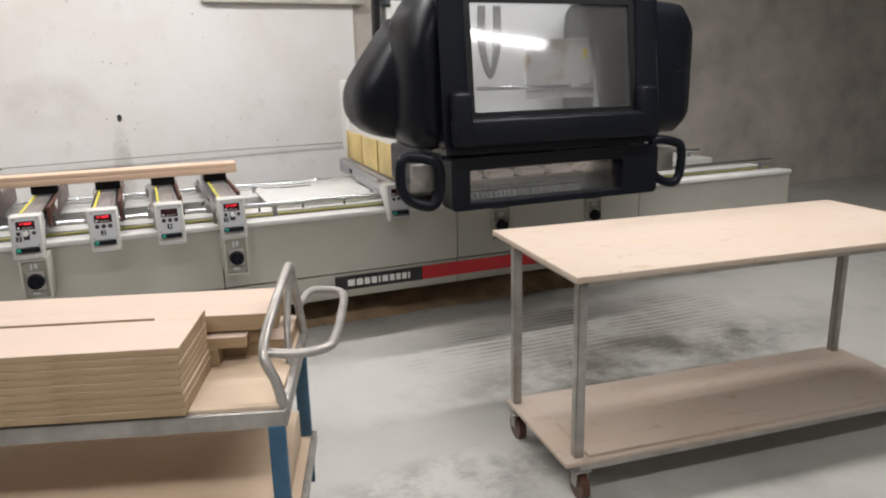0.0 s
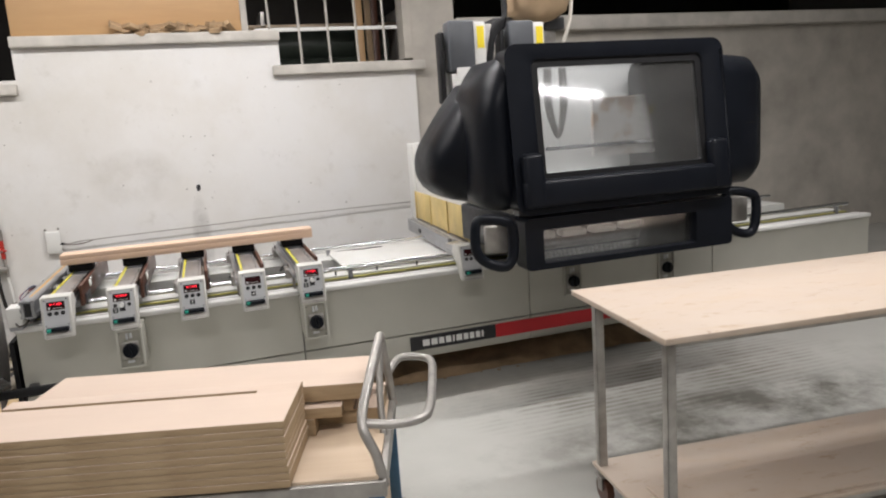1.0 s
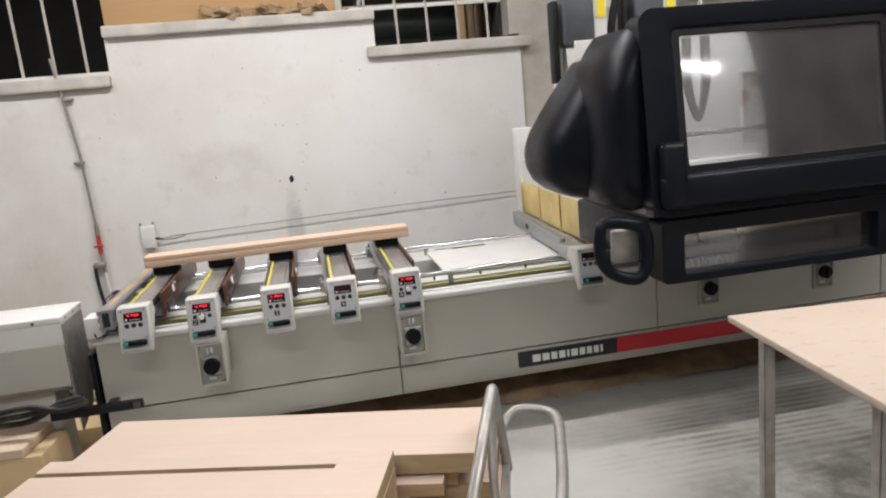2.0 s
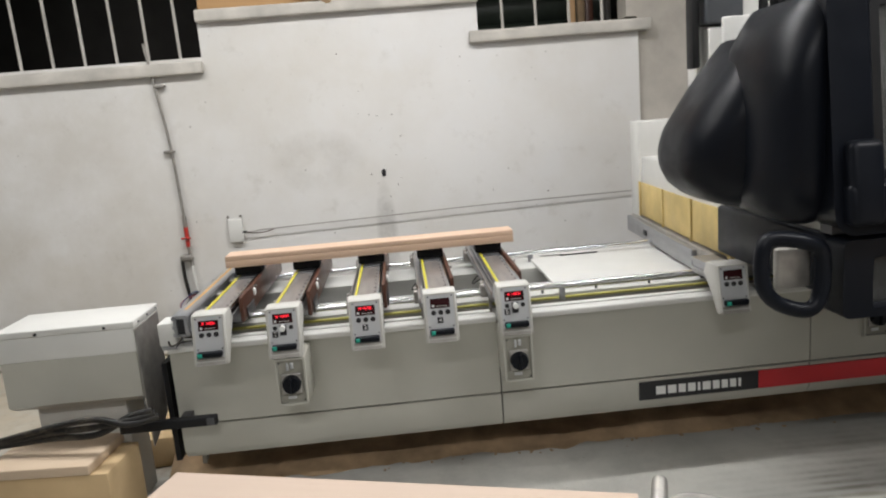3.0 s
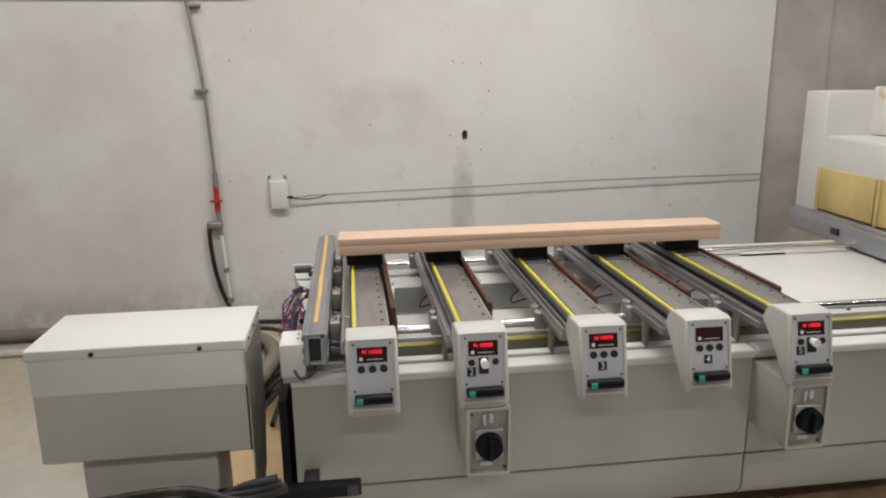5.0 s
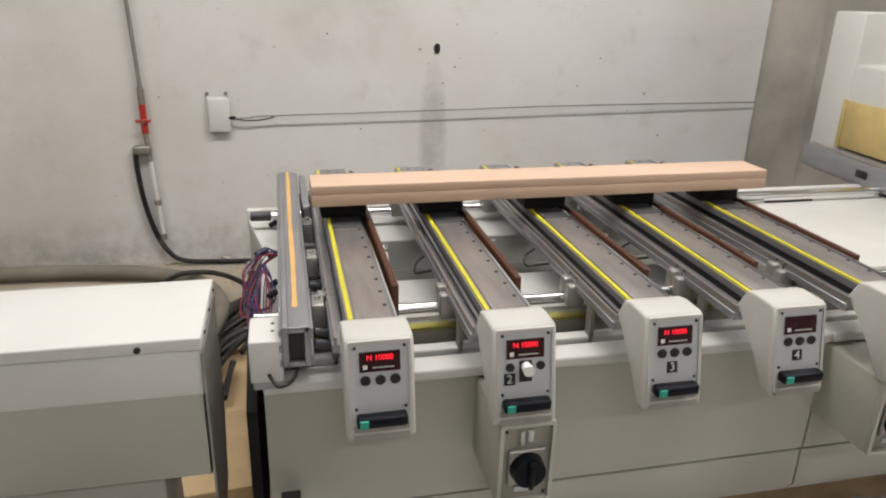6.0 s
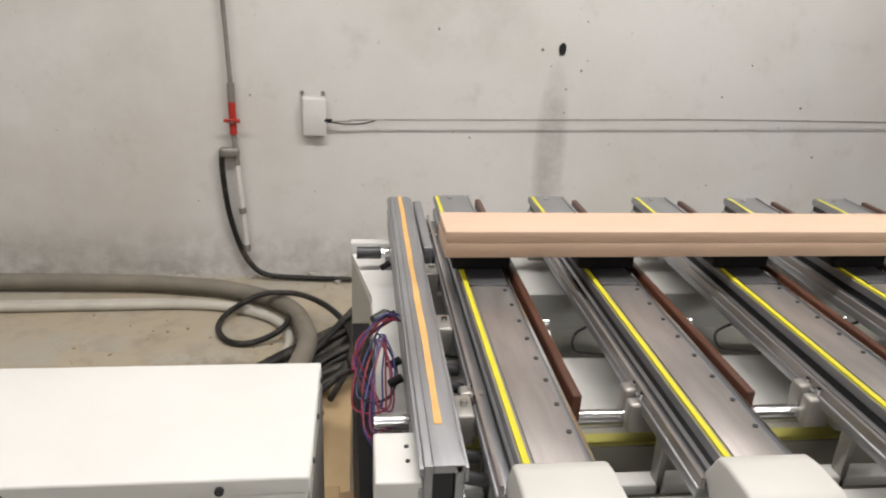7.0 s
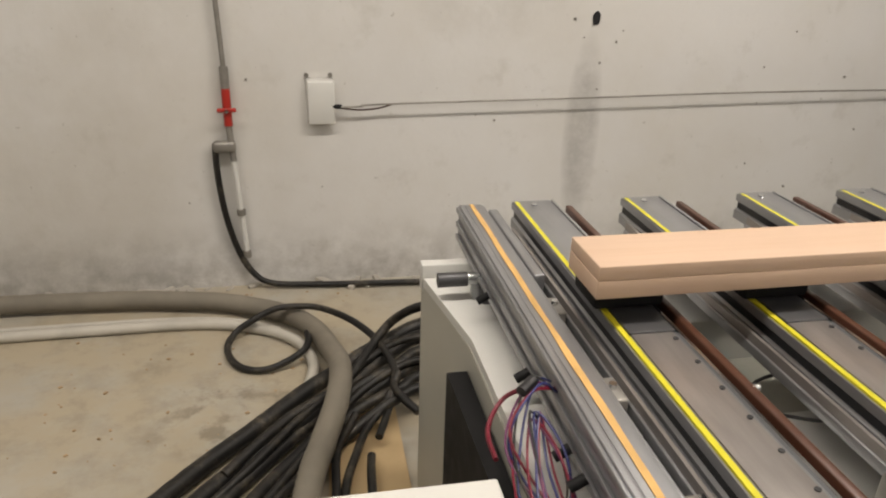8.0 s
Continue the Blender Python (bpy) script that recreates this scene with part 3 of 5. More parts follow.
        part("dial_bracket", box((x - 0.038, y - 0.006, z - 0.041), (x + 0.038, y + 0.006, z + 0.041), 0.010), M_GALV, sw)
        part("dial", rod((x, y - 0.005, z), (x, y - 0.028, z), 0.036, 24, r2=0.032), M_BLACK, sw, "black round knob")
        part("dial_grip", box((x - 0.005, y - 0.040, z - 0.029), (x + 0.005, y - 0.026, z + 0.029), 0.003), M_BLACK, sw)
        part("key_tab", box((x - 0.015, y - 0.002, z + 0.050), (x - 0.006, y + 0.006, z + 0.080), 0.002), M_FACE, sw)
        part("key_tab", box((x + 0.000, y - 0.002, z + 0.056), (x + 0.012, y + 0.006, z + 0.080), 0.002), M_FACE, sw)
        part("dial_label", box((x - 0.020, y + 0.002, z - 0.062), (x + 0.010, y + 0.0058, z - 0.050)), M_FACE, sw)
        for sx, sz in ((-0.042, 0.080), (0.042, -0.070)):
            part("screw", rod((x + sx, y + 0.006, z + sz), (x + sx, y + 0.002, z + sz), 0.003, 8), M_INK, sw)
    return g


SHAFT_A, SHAFT_B = 0.332, 1.070   # the two guide shafts


def support_bar(i, x, label, lit=True, lever=False, number="", full=True):
    g = thing("support_bar", (x, 0, 0.674), label, "machine bar", "vacuum support bars")
    Z = -0.70

    def bx(x0, x1, y0, y1, z0, z1, r=0.0, bm=None):
        return box((x0, y0, z0 + Z), (x1, y1, z1 + Z), r, bm=bm)

    # beam profile with steps along its flanks
    prof = [(-0.047, 0.770), (-0.047, 0.792), (-0.041, 0.796), (-0.041, 0.812), (-0.048, 0.816), (-0.048, 0.832), (0.046, 0.832), (0.046, 0.816), (0.040, 0.812), (0.040, 0.796), (0.046, 0.792), (0.046, 0.770)]
    part("beam", extrude([(a, c + Z) for a, c in prof], 0.07, 1.285 if full else 0.27, axis="y"), M_ALU, g)
    if not full:
        return control_head(g, Z, lit, lever, number)
    # black strips painted in as the shade of the side grooves
    for s in (-1, 1):
        part("groove_shade", bx(s * 0.0415 - 0.0012, s * 0.0415 + 0.0012, 0.08, 1.28, 0.797, 0.811), M_INK, g)
    part("top_plate", bx(-0.030, 0.040, 0.08, 0.665, 0.832, 0.8352, 0.001), M_STEEL, g, "worn steel slide plate")
    part("top_plate", bx(-0.046, 0.043, 0.80, 1.282, 0.832, 0.8352, 0.001), M_ALU, g)
    part("clamp_plate", bx(-0.034, 0.044, 0.66, 0.77, 0.832, 0.839, 0.002), M_DARKSTEEL, g, "dark clamp plate")
    part("scale_strip", bx(-0.0445, -0.0355, 0.08, 1.275, 0.832, 0.8358), M_YELLOW, g, "yellow scale tape")
    part("side_rail", bx(-0.078, -0.050, 0.10, 1.19, 0.772, 0.790, 0.002), M_ALU, g)
    part("side_rail", bx(-0.074, -0.068, 0.10, 1.19, 0.790, 0.806), M_STEEL, g)
    part("side_board", bx(0.060, 0.075, 0.245, 1.22, 0.742, 0.844, 0.003), M_BROWN, g, "dark brown laminate side board")
    part("edge_rail", bx(0.046, 0.051, 0.08, 1.28, 0.826, 0.838), M_CHROME, g)
    for k in range(9):
        y = 0.17 + 0.067 * k
        part("screw", rod((0.034, y, 0.8350 + Z), (0.034, y, 0.8372 + Z), 0.0042, 8), M_DARKSTEEL, g)
    part("screw", rod((-0.005, 1.25, 0.835 + Z), (-0.005, 1.25, 0.839 + Z), 0.007, 10), M_CHROME, g)
    part("knob", sweep([(0.080, 0.470 + 0.011 * math.cos(w), 0.815 + Z + 0.014 * math.sin(w)) for w in [2 * math.pi * k / 14 for k in range(14)]], 0.0045, 8, True), M_PRINT, g, "white plastic ring")
    part("bolt", rod((0.075, 0.50, 0.835 + Z), (0.087, 0.50, 0.835 + Z), 0.006, 8), M_CHROME, g)
    # carriages on the guide shafts
    for y in (SHAFT_A, SHAFT_B):
        part("carriage", bx(-0.095, -0.052, y - 0.030, y - 0.004, 0.732, 0.786, 0.005), M_GALV, g)
        part("carriage", bx(-0.095, -0.052, y + 0.002, y + 0.030, 0.732, 0.794, 0.005), M_GALV, g)
        part("carriage", bx(-0.044, 0.05, y - 0.04, y + 0.04, 0.730, 0.771, 0.004), M_ALU, g)
        for o in (-0.017, 0.016):
            part("bolt", rod((-0.074, y + o, 0.78 + Z), (-0.074, y + o, 0.801 + Z), 0.007, 8), M_CHROME, g)
            part("bolt", rod((-0.074, y + o, 0.80 + Z), (-0.074, y + o, 0.803 + Z), 0.0035, 6), M_INK, g)
    part("hanger", bx(-0.070, -0.058, 0.225, 0.25, 0.672, 0.785, 0.002), M_GALV, g)
    # suction block
    b = bx(-0.060, 0.064, 0.742, 0.839, 0.836, 0.884, 0.006)
    c = part("suction_block", b, M_BLACKM, g, "black rubber suction block")
    part("suction_lip", bx(-0.056, 0.060, 0.738, 0.843, 0.878, 0.8848, 0.002), M_BLACKM, c)
    part("drive_plate", bx(0.076, 0.082, 0.30, 0.44, 0.735, 0.79, 0.002), M_DARKSTEEL, g)
    # air line under the beam
    pts = spline([(-0.05, 0.62, 0.77 + Z), (-0.085, 0.64, 0.735 + Z), (-0.10, 0.59, 0.725 + Z), (-0.085, 0.53, 0.75 + Z), (-0.06, 0.48, 0.775 + Z)], 5)
    part("air_line", sweep(pts, 0.003, 6), M_CABLE, g)

    return control_head(g, Z, lit, lever, number)


def control_head(g, Z, lit, lever, number):
    hw = 0.0635
    head = [(0.118, 0.800), (0.092, 0.846), (0.070, 0.851), (0.014, 0.851), (0.002, 0.845), (-0.034, 0.670), (-0.030, 0.662), (-0.006, 0.662), (0.030, 0.730), (0.070, 0.772)]
    b = extrude([(a, c + Z) for a, c in head], -hw, hw)
    bmesh.ops.bevel(b, geom=[e for e in b.edges if abs(e.verts[0].co.x) == abs(e.verts[1].co.x) and e.verts[0].co.x == e.verts[1].co.x], offset=0.005, segments=2, profile=0.5, affect="EDGES")
    case = part("control_head", b, M_CASE, g, "light grey moulded control head")

    def fy(z):
        return 0.002 + (z - 0.845) / (0.845 - 0.670) * 0.036

    def plate(x0, x1, z0, z1, d0, d1, r=0.001):
        bb = box((x0, 0, z0 + Z), (x1, 1, z1 + Z))
        for v in bb.verts:
            y = fy(v.co.z - Z)
            v.co.y = y - (d1 if v.co.y < 0.5 else d0)
        return bb

    def disc(cx, cz, r, d0, d1, r2=None):
        y = fy(cz)
        return rod((cx, y - d0, cz + Z), (cx, y - d1, cz + Z), r, 16, r2=r2)

    rim = ring_plate([(a, c + Z) for a, c in rounded(-0.057, 0.057, 0.672, 0.848, 0.004, 2)], [(a, c + Z) for a, c in rounded(-0.0515, 0.0515, 0.681, 0.842, 0.003, 2)], -0.0052, 0.001)
    for v in rim.verts:
        v.co.y += fy(v.co.z - Z)
    part("rim", rim, M_CASE, case)
    part("face_plate", plate(-0.052, 0.052, 0.680, 0.843, -0.001, 0.0022), M_FACE, case, "silver face plate")
    for sx in (-0.045, 0.045):
        for sz in (0.836, 0.724):
            part("screw", disc(sx, sz, 0.0028, 0.002, 0.0045), M_INK, case)
    part("display", plate(-0.037, 0.037, 0.792, 0.828, 0.002, 0.0045), M_SCREEN, case, "dark red display window")
    tilt = Matrix.Rotation(radians(90 - 12.5), 4, "X")
    if lit:
        writing("digits", "N 10000", 0.0138, Matrix.Translation((0.0, fy(0.817) - 0.0050, 0.8175 + Z)) @ tilt, M_LED, case, "glowing red digits")
    part("display_mark", plate(-0.031, -0.023, 0.797, 0.805, 0.0045, 0.0052), M_PRINT, case)
    part("display_mark", plate(-0.014, 0.026, 0.7985, 0.8005, 0.0045, 0.0052), M_CASE, case)
    if lever:
        for sx in (-0.030, 0.030):
            part("button", disc(sx, 0.776, 0.0085, 0.002, 0.006), M_INK, case)
        part("lever_base", plate(-0.012, 0.012, 0.748, 0.787, 0.002, 0.006), M_INK, case)
        part("lever", disc(0.0, 0.778, 0.009, 0.005, 0.028, 0.011), M_PRINT, case, "white selector lever")
    else:
        for sx in (-0.027, 0.0, 0.027):
            part("button", disc(sx, 0.776, 0.0095, 0.002, 0.006), M_INK, case)
    if number:
        nx, nz = (-0.031, 0.753) if lever else (-0.004, 0.747)
        part("number_tag", plate(nx - 0.011, nx + 0.011, nz - 0.011, nz + 0.011, 0.002, 0.0036), M_INK, case)
        writing("number", number, 0.024, Matrix.Translation((nx, fy(nz) - 0.0040, nz + Z)) @ tilt, M_PRINT, case)
    part("handle", box((-0.046, fy(0.710) - 0.026, 0.697 + Z), (0.046, fy(0.710) - 0.001, 0.718 + Z), 0.005), M_BLACK, case, "black pull handle")
    part("key", box((-0.042, fy(0.710) - 0.0285, 0.700 + Z), (-0.026, fy(0.710) - 0.024, 0.715 + Z), 0.001), M_GREEN, case, "green key")
    apron = extrude([(fy(0.668) - 0.007, 0.666 + Z), (fy(0.690) - 0.003, 0.692 + Z), (fy(0.690) + 0.001, 0.692 + Z), (fy(0.668) + 0.001, 0.666 + Z)], -0.052, 0.052)
    part("apron", apron, M_GALV, case, "silver sloping lower edge")
    return g


def stop_fence():
    g = thing("stop_fence", (0.071, 0.122, 0.670), "grey aluminium stop fence profile on the end of the bed", "machine rail")
    Z = -0.70
    for lo, hi in (((-0.030, 0, 0.742), (-0.018, 1.18, 0.828)), ((-0.018, 0, 0.815), (0.022, 1.18, 0.828)), ((0.012, 0, 0.742), (0.024, 1.18, 0.8275)), ((-0.018, 0, 0.742), (0.012, 1.18, 0.752)), ((-0.036, 0, 0.775), (-0.030, 1.18, 0.79)), ((-0.036, 0, 0.81), (-0.030, 1.18, 0.824)), ((-0.036, 0, 0.744), (-0.030, 1.18, 0.757)), ((0.024, 0, 0.80), (0.030, 1.18, 0.824)), ((0.024, 0, 0.745), (0.030, 1.18, 0.765))):
        b = box((lo[0], lo[1], lo[2] + Z), (hi[0], hi[1], hi[2] + Z), 0.0015)
        part("rail", b, M_ALU, g)
    # black plug that gives the shade inside the open profile end
    part("hollow_shade", box((-0.017, 0.01, 0.753 + Z), (0.011, 0.02, 0.814 + Z)), M_INK, g)
    # ragged tape strip along the top
    b = bmesh.new()
    n = 40
    R = []
    for k in range(n + 1):
        y = 0.09 + 1.085 * k / n
        w = 0.0055 + 0.002 * noise.noise(Vector((y * 9, 3.1, 0)))
        o = 0.002 * noise.noise(Vector((y * 7, 8.7, 0)))
        R.append([b.verts.new((o + s * w - 0.002, y, 0.8290 + Z + h)) for s, h in ((-1, 0), (-1, 0.0008), (1, 0.0008), (1, 0))])
    for A, C in zip(R, R[1:]):
        for k in range(4):
            b.faces.new((A[k], A[(k + 1) % 4], C[(k + 1) % 4], C[k]))
    part("tape", b, M_ORANGE, g, "torn orange masking tape")
    for y in (0.14, 0.42, 0.68, 0.94):
        part("clamp_block", box((0.031, y, 0.752 + Z), (0.060, y + 0.06, 0.806 + Z), 0.004), M_GALV, g)
        part("bolt", rod((0.046, y + 0.03, 0.806 + Z), (0.046, y + 0.03, 0.815 + Z), 0.006, 8), M_CHROME, g)
    for y in (0.06, 0.11, 0.30, 0.36, 0.55, 0.82):
        part("fitting", rod((0.034, y, 0.76 + Z), (0.064, y, 0.752 + Z), 0.010, 8), M_DARKSTEEL, g)
        part("fitting", rod((-0.040, y + 0.02, 0.765 + Z), (-0.062, y + 0.02, 0.752 + Z), 0.008, 8), M_BLACKM, g)
    part("limit_switch", box((-0.052, 0.02, 0.745 + Z), (-0.036, 0.06, 0.785 + Z), 0.003), M_BLACKM, g)
    for y in (SHAFT_A - 0.122, SHAFT_B - 0.122):
        part("saddle", box((-0.03, y - 0.035, 0.0), (0.03, y + 0.035, 0.043), 0.003), M_DARKSTEEL, g)
    part("upper_rail", box((0.036, 0.80, 0.770 + Z), (0.058, 1.16, 0.822 + Z), 0.004), M_ALU, g)


def wire_loops():
    """Loose coloured control wires beside the fence."""
    rnd = random.Random(4)
    g = thing("wire_loop", (-0.005, 0.53, 0.674), "tangle of red blue and violet control wires", "cable")
    for k in range(6):
        mat_ = (M_WIRER, M_WIREB, M_WIREV, M_CABLE)[k % 4]
        j = lambda s: rnd.uniform(-s, s)
        pts = [(0.045, 0.08 + j(0.02), 0.09), (0.01 + j(0.012), 0.06 + j(0.03), 0.105 + j(0.012)), (-0.026 + j(0.022), 0.0 + j(0.03), 0.06 + j(0.02)), (-0.028 + j(0.022), -0.07 + j(0.04), 0.025 + j(0.012)), (0.005 + j(0.012), -0.11 + j(0.03), 0.02), (0.022 + j(0.02), -0.03 + j(0.02), 0.05 + j(0.02)), (0.0 + j(0.012), 0.03, 0.075 + j(0.01)), (-0.02 + j(0.012), -0.06, 0.04), (-0.012 + j(0.02), -0.16, 0.012), (0.005 + j(0.01), -0.23 + j(0.03), 0.008), (0.03 + j(0.012), -0.30, 0.012)]
        part("wire", sweep(spline(pts, 6), 0.0019, 6), mat_, g)
    part("connector", rod((-0.012, 0.055, 0.10), (0.012, 0.075, 0.105), 0.009, 10), M_INK, g)
    part("wire", sweep(spline([(0.03, 0.10, 0.08), (-0.01, 0.14, 0.03), (-0.045, 0.10, 0.004), (-0.05, 0.03, 0.004)], 6), 0.004, 6), M_WIRER, g)


def junction_box_small():
    g = thing("terminal_box", (0.011, 0.18, 0.668), "small light grey plastic terminal box on the bed", "electrical box")
    part("case", box((-0.034, -0.055, 0.012), (0.030, 0.055, 0.103), 0.004), M_WHITE, g)
    part("bracket", box((-0.03, -0.05, -0.006), (0.026, 0.05, 0.014), 0.002), M_ALU, g)
    for x, y in ((0.012, 0.02), (0.012, -0.012)):
        part("screw", rod((x, y, 0.102), (x, y, 0.1045), 0.0035, 8), M_INK, g)
    part("cable", sweep(spline([(0.0, -0.05, 0.03), (0.02, -0.085, 0.02), (0.05, -0.07, 0.03), (0.06, -0.03, 0.06)], 5), 0.004, 8), M_CABLE, g)


def wood_beam():
    g = thing("wooden_beam", (0.128, 0.688, 0.8595), "long pale planed glued timber lying across the suction blocks", "timber", rz=0.4)
    part("lamella", box((0, 0, 0), (1.352, 0.124, 0.031), 0.0015), M_BEAM, g)
    part("lamella", box((0.0004, 0.0004, 0.0312), (1.3515, 0.1238, 0.056), 0.0015), M_BEAM, g)


def gantry():
    g = thing("router_gantry", (2.28, 0.1, 0.70), "gantry head with black moulded hood and clear windows", "machine")
    O = Vector((2.28, 0.1, 0.733))

    def P(name, b, mat_, label="", parent=None):
        for v in b.verts:
            v.co.x += 0.06 * max(0.0, v.co.y - 0.3)
        bmesh.ops.translate(b, verts=b.verts, vec=-O)
        return part(name, b, mat_, parent or g, label)

    # cantilever arm
    P("arm", box((2.285, 0.20, 0.84), (3.25, 1.50, 1.18), 0.01), M_WHITE)
    P("rear_plate", box((2.27, 1.40, 0.80), (3.25, 1.58, 1.38), 0.008), M_WHITE)
    P("arm_cover", box((2.50, 0.35, 1.18), (3.25, 1.42, 1.40), 0.012), M_RUSTPAN, "white sheet cover with brown stains")
    for k in range(3):
        P("side_cover", box((2.276, 0.12 + 0.45 * k, 0.845), (2.286, 0.56 + 0.45 * k, 1.035), 0.003), M_BELLOWS, "yellowed cover panel")
    for k in range(4):
        y = 0.15 + 0.42 * k
        P("cover_strip", box((2.268, y - 0.01, 0.84), (2.278, y + 0.01, 1.04), 0.002), M_BELLOWS)
    P("carriage", box((2.26, 0.30, 0.722), (3.2, 1.56, 0.835), 0.008), M_GALV)
    P("side_beam", box((2.235, 0.46, 0.735), (2.26, 1.57, 0.825), 0.006), M_ALU)
    P("socket", box((2.230, 1.16, 0.765), (2.236, 1.22, 0.795), 0.004), M_INK)
    P("wiper", box((2.24, 0.33, 0.72), (2.30, 0.42, 0.80), 0.006), M_DARKSTEEL)

    # hood front frame with its window
    fx0, fx1, fz0, fz1 = 2.235, 3.375, 1.080, 1.815
    wx0, wx1, wz0, wz1 = 2.385, 3.228, 1.248, 1.722
    outer = rounded(fx0, fx1, fz0, fz1, 0.05, 5)
    fr = ring_plate(outer, rounded(wx0 - 0.03, wx1 + 0.03, wz0 - 0.03, wz1 + 0.03, 0.03, 5), -0.62, -0.48)

    def lean(b):
        for v in b.verts:
            v.co.y += (v.co.z - 1.26) * 0.105
        return b

    fr.normal_update()
    rims = [e for e in fr.edges if abs(e.verts[0].co.y + 0.62) < 1e-6 and abs(e.verts[1].co.y + 0.62) < 1e-6 and len({f.normal.y ** 2 > 0.5 for f in e.link_faces}) == 2]
    bmesh.ops.bevel(fr, geom=rims, offset=0.012, segments=2, profile=0.5, affect="EDGES")
    hood = P("hood_frame", lean(fr), M_BLACK)
    gasket = ring_plate(rounded(wx0 - 0.032, wx1 + 0.032, wz0 - 0.032, wz1 + 0.032, 0.03, 5), rounded(wx0, wx1, wz0, wz1, 0.012, 5), -0.608, -0.585)
    P("gasket", lean(gasket), M_BLACKM, parent=hood)
    P("window", lean(box((wx0 - 0.004, -0.597, wz0 - 0.004), (wx1 + 0.004, -0.592, wz1 + 0.004))), M_CLEAR, "clear dusty window sheet", hood).visible_shadow = False
    # pull shields at the lower corners
    for x0, x1 in ((2.255, 2.355), (3.25, 3.35)):
        P("pull_shield", lean(box((x0, -0.668, 1.10), (x1, -0.60, 1.345), 0.022, 3)), M_BLACK, parent=hood)
    P("lower_shield", lean(box((2.25, -0.665, 1.10), (3.34, -0.60, 1.225), 0.02, 3)), M_BLACK, parent=hood)
    # roof and back frame
    P("hood_roof", loft([[(x, y, z) for y, z in ((-0.47, 1.775), (-0.47, 1.812), (-0.36, 1.808), (-0.36, 1.77))] for x in (2.285, 3.325)]), M_BLACK, parent=hood)

    # ribbed side covers, stepping down to a snout
    def flank(sections):
        b = bmesh.new()
        S = []
        for x, y0, y1, z0, z1, r in sections:
            S.append([(x, a, c) for a, c in rounded(y0, y1, z0, z1, r, 6)])
        return loft(S, b)

    # a deep front rib, then a cone that narrows to a blunt nose
    P("side_cover", flank([(2.262, -0.545, -0.02, 1.085, 1.780, 0.10), (2.235, -0.560, -0.02, 1.075, 1.775, 0.14), (2.200, -0.565, -0.03, 1.080, 1.745, 0.17), (2.165, -0.550, -0.04, 1.095, 1.700, 0.18), (2.135, -0.515, -0.06, 1.120, 1.640, 0.17), (2.112, -0.455, -0.09, 1.160, 1.560, 0.15), (2.105, -0.40, -0.13, 1.205, 1.485, 0.11)]), M_BLACK, parent=hood)
    P("snout", flank([(2.20, -0.33, 0.16, 1.105, 1.690, 0.15), (2.14, -0.345, 0.16, 1.112, 1.625, 0.16), (2.08, -0.325, 0.16, 1.125, 1.545, 0.15), (2.03, -0.29, 0.15, 1.150, 1.475, 0.14), (1.99, -0.245, 0.13, 1.185, 1.415, 0.11), (1.970, -0.19, 0.10, 1.225, 1.365, 0.07), (1.964, -0.12, 0.05, 1.260, 1.320, 0.03)]), M_BLACK, parent=hood)
    P("seam_strip", box((2.256, -0.50, 1.10), (2.264, -0.30, 1.76), 0.002), M_BLACKM, parent=hood)
    P("side_cover", flank([(3.345, -0.55, 0.20, 1.10, 1.775, 0.09), (3.38, -0.56, 0.20, 1.09, 1.76, 0.10), (3.60, -0.55, 0.20, 1.09, 1.74, 0.11), (3.68, -0.50, 0.20, 1.11, 1.70, 0.12), (3.70, -0.45, 0.19, 1.14, 1.65, 0.12)]), M_BLACK, parent=hood)
    P("snout", flank([(3.68, -0.38, 0.20, 1.13, 1.63, 0.11), (3.72, -0.40, 0.20, 1.13, 1.60, 0.12), (3.80, -0.30, 0.18, 1.18, 1.45, 0.11), (3.85, -0.20, 0.12, 1.22, 1.37, 0.07), (3.865, -0.12, 0.05, 1.26, 1.32, 0.03)]), M_BLACK, parent=hood)
    P("seam_strip", box((3.42, -0.553, 1.40), (3.60, -0.548, 1.408), 0.002), M_BLACKM, parent=hood)
    # guard below the hood
    go = rounded(2.255, 3.39, 0.812, 1.052, 0.025, 5)
    gi = rounded(2.347, 3.178, 0.840, 0.996, 0.012, 5)
    guard = P("lower_guard", ring_plate(go, gi, -0.63, -0.52), M_BLACK)
    P("guard_window", box((2.342, -0.585, 0.836), (3.184, -0.581, 1.000)), M_CLEAR2, "clear guard window", guard).visible_shadow = False
    for x0, x1 in ((2.255, 2.30), (3.35, 3.395)):
        P("guard_side", box((x0, -0.53, 0.86), (x1, 0.22, 1.055), 0.012), M_BLACK, parent=guard)
    P("hanger_strip", box((2.26, -0.56, 1.06), (3.33, -0.50, 1.10)), M_DARKSTEEL, parent=guard)
    P("trim_strip", box((2.30, -0.625, 1.068), (3.28, -0.59, 1.078)), M_BELLOWS, parent=guard)
    # D handles on both sides
    for cx, w in ((2.12, 0.085), (3.475, 0.085)):
        lp = [(cx - w, -0.58, 0.93), (cx - w, -0.58, 1.04), (cx - w * 0.6, -0.58, 1.068), (cx + w * 0.4, -0.60, 1.055), (cx + w, -0.60, 1.02), (cx + w, -0.60, 0.90), (cx + w * 0.55, -0.60, 0.845), (cx - w * 0.45, -0.58, 0.868)]
        P("grip", sweep(spline(lp, 5, True), 0.024, 10, True), M_BLACK, "black grab handle", guard)
        P("grip_plate", box((cx - w * 0.3, -0.55, 0.90), (cx + w, -0.52, 1.03), 0.01), M_GALV, parent=guard)
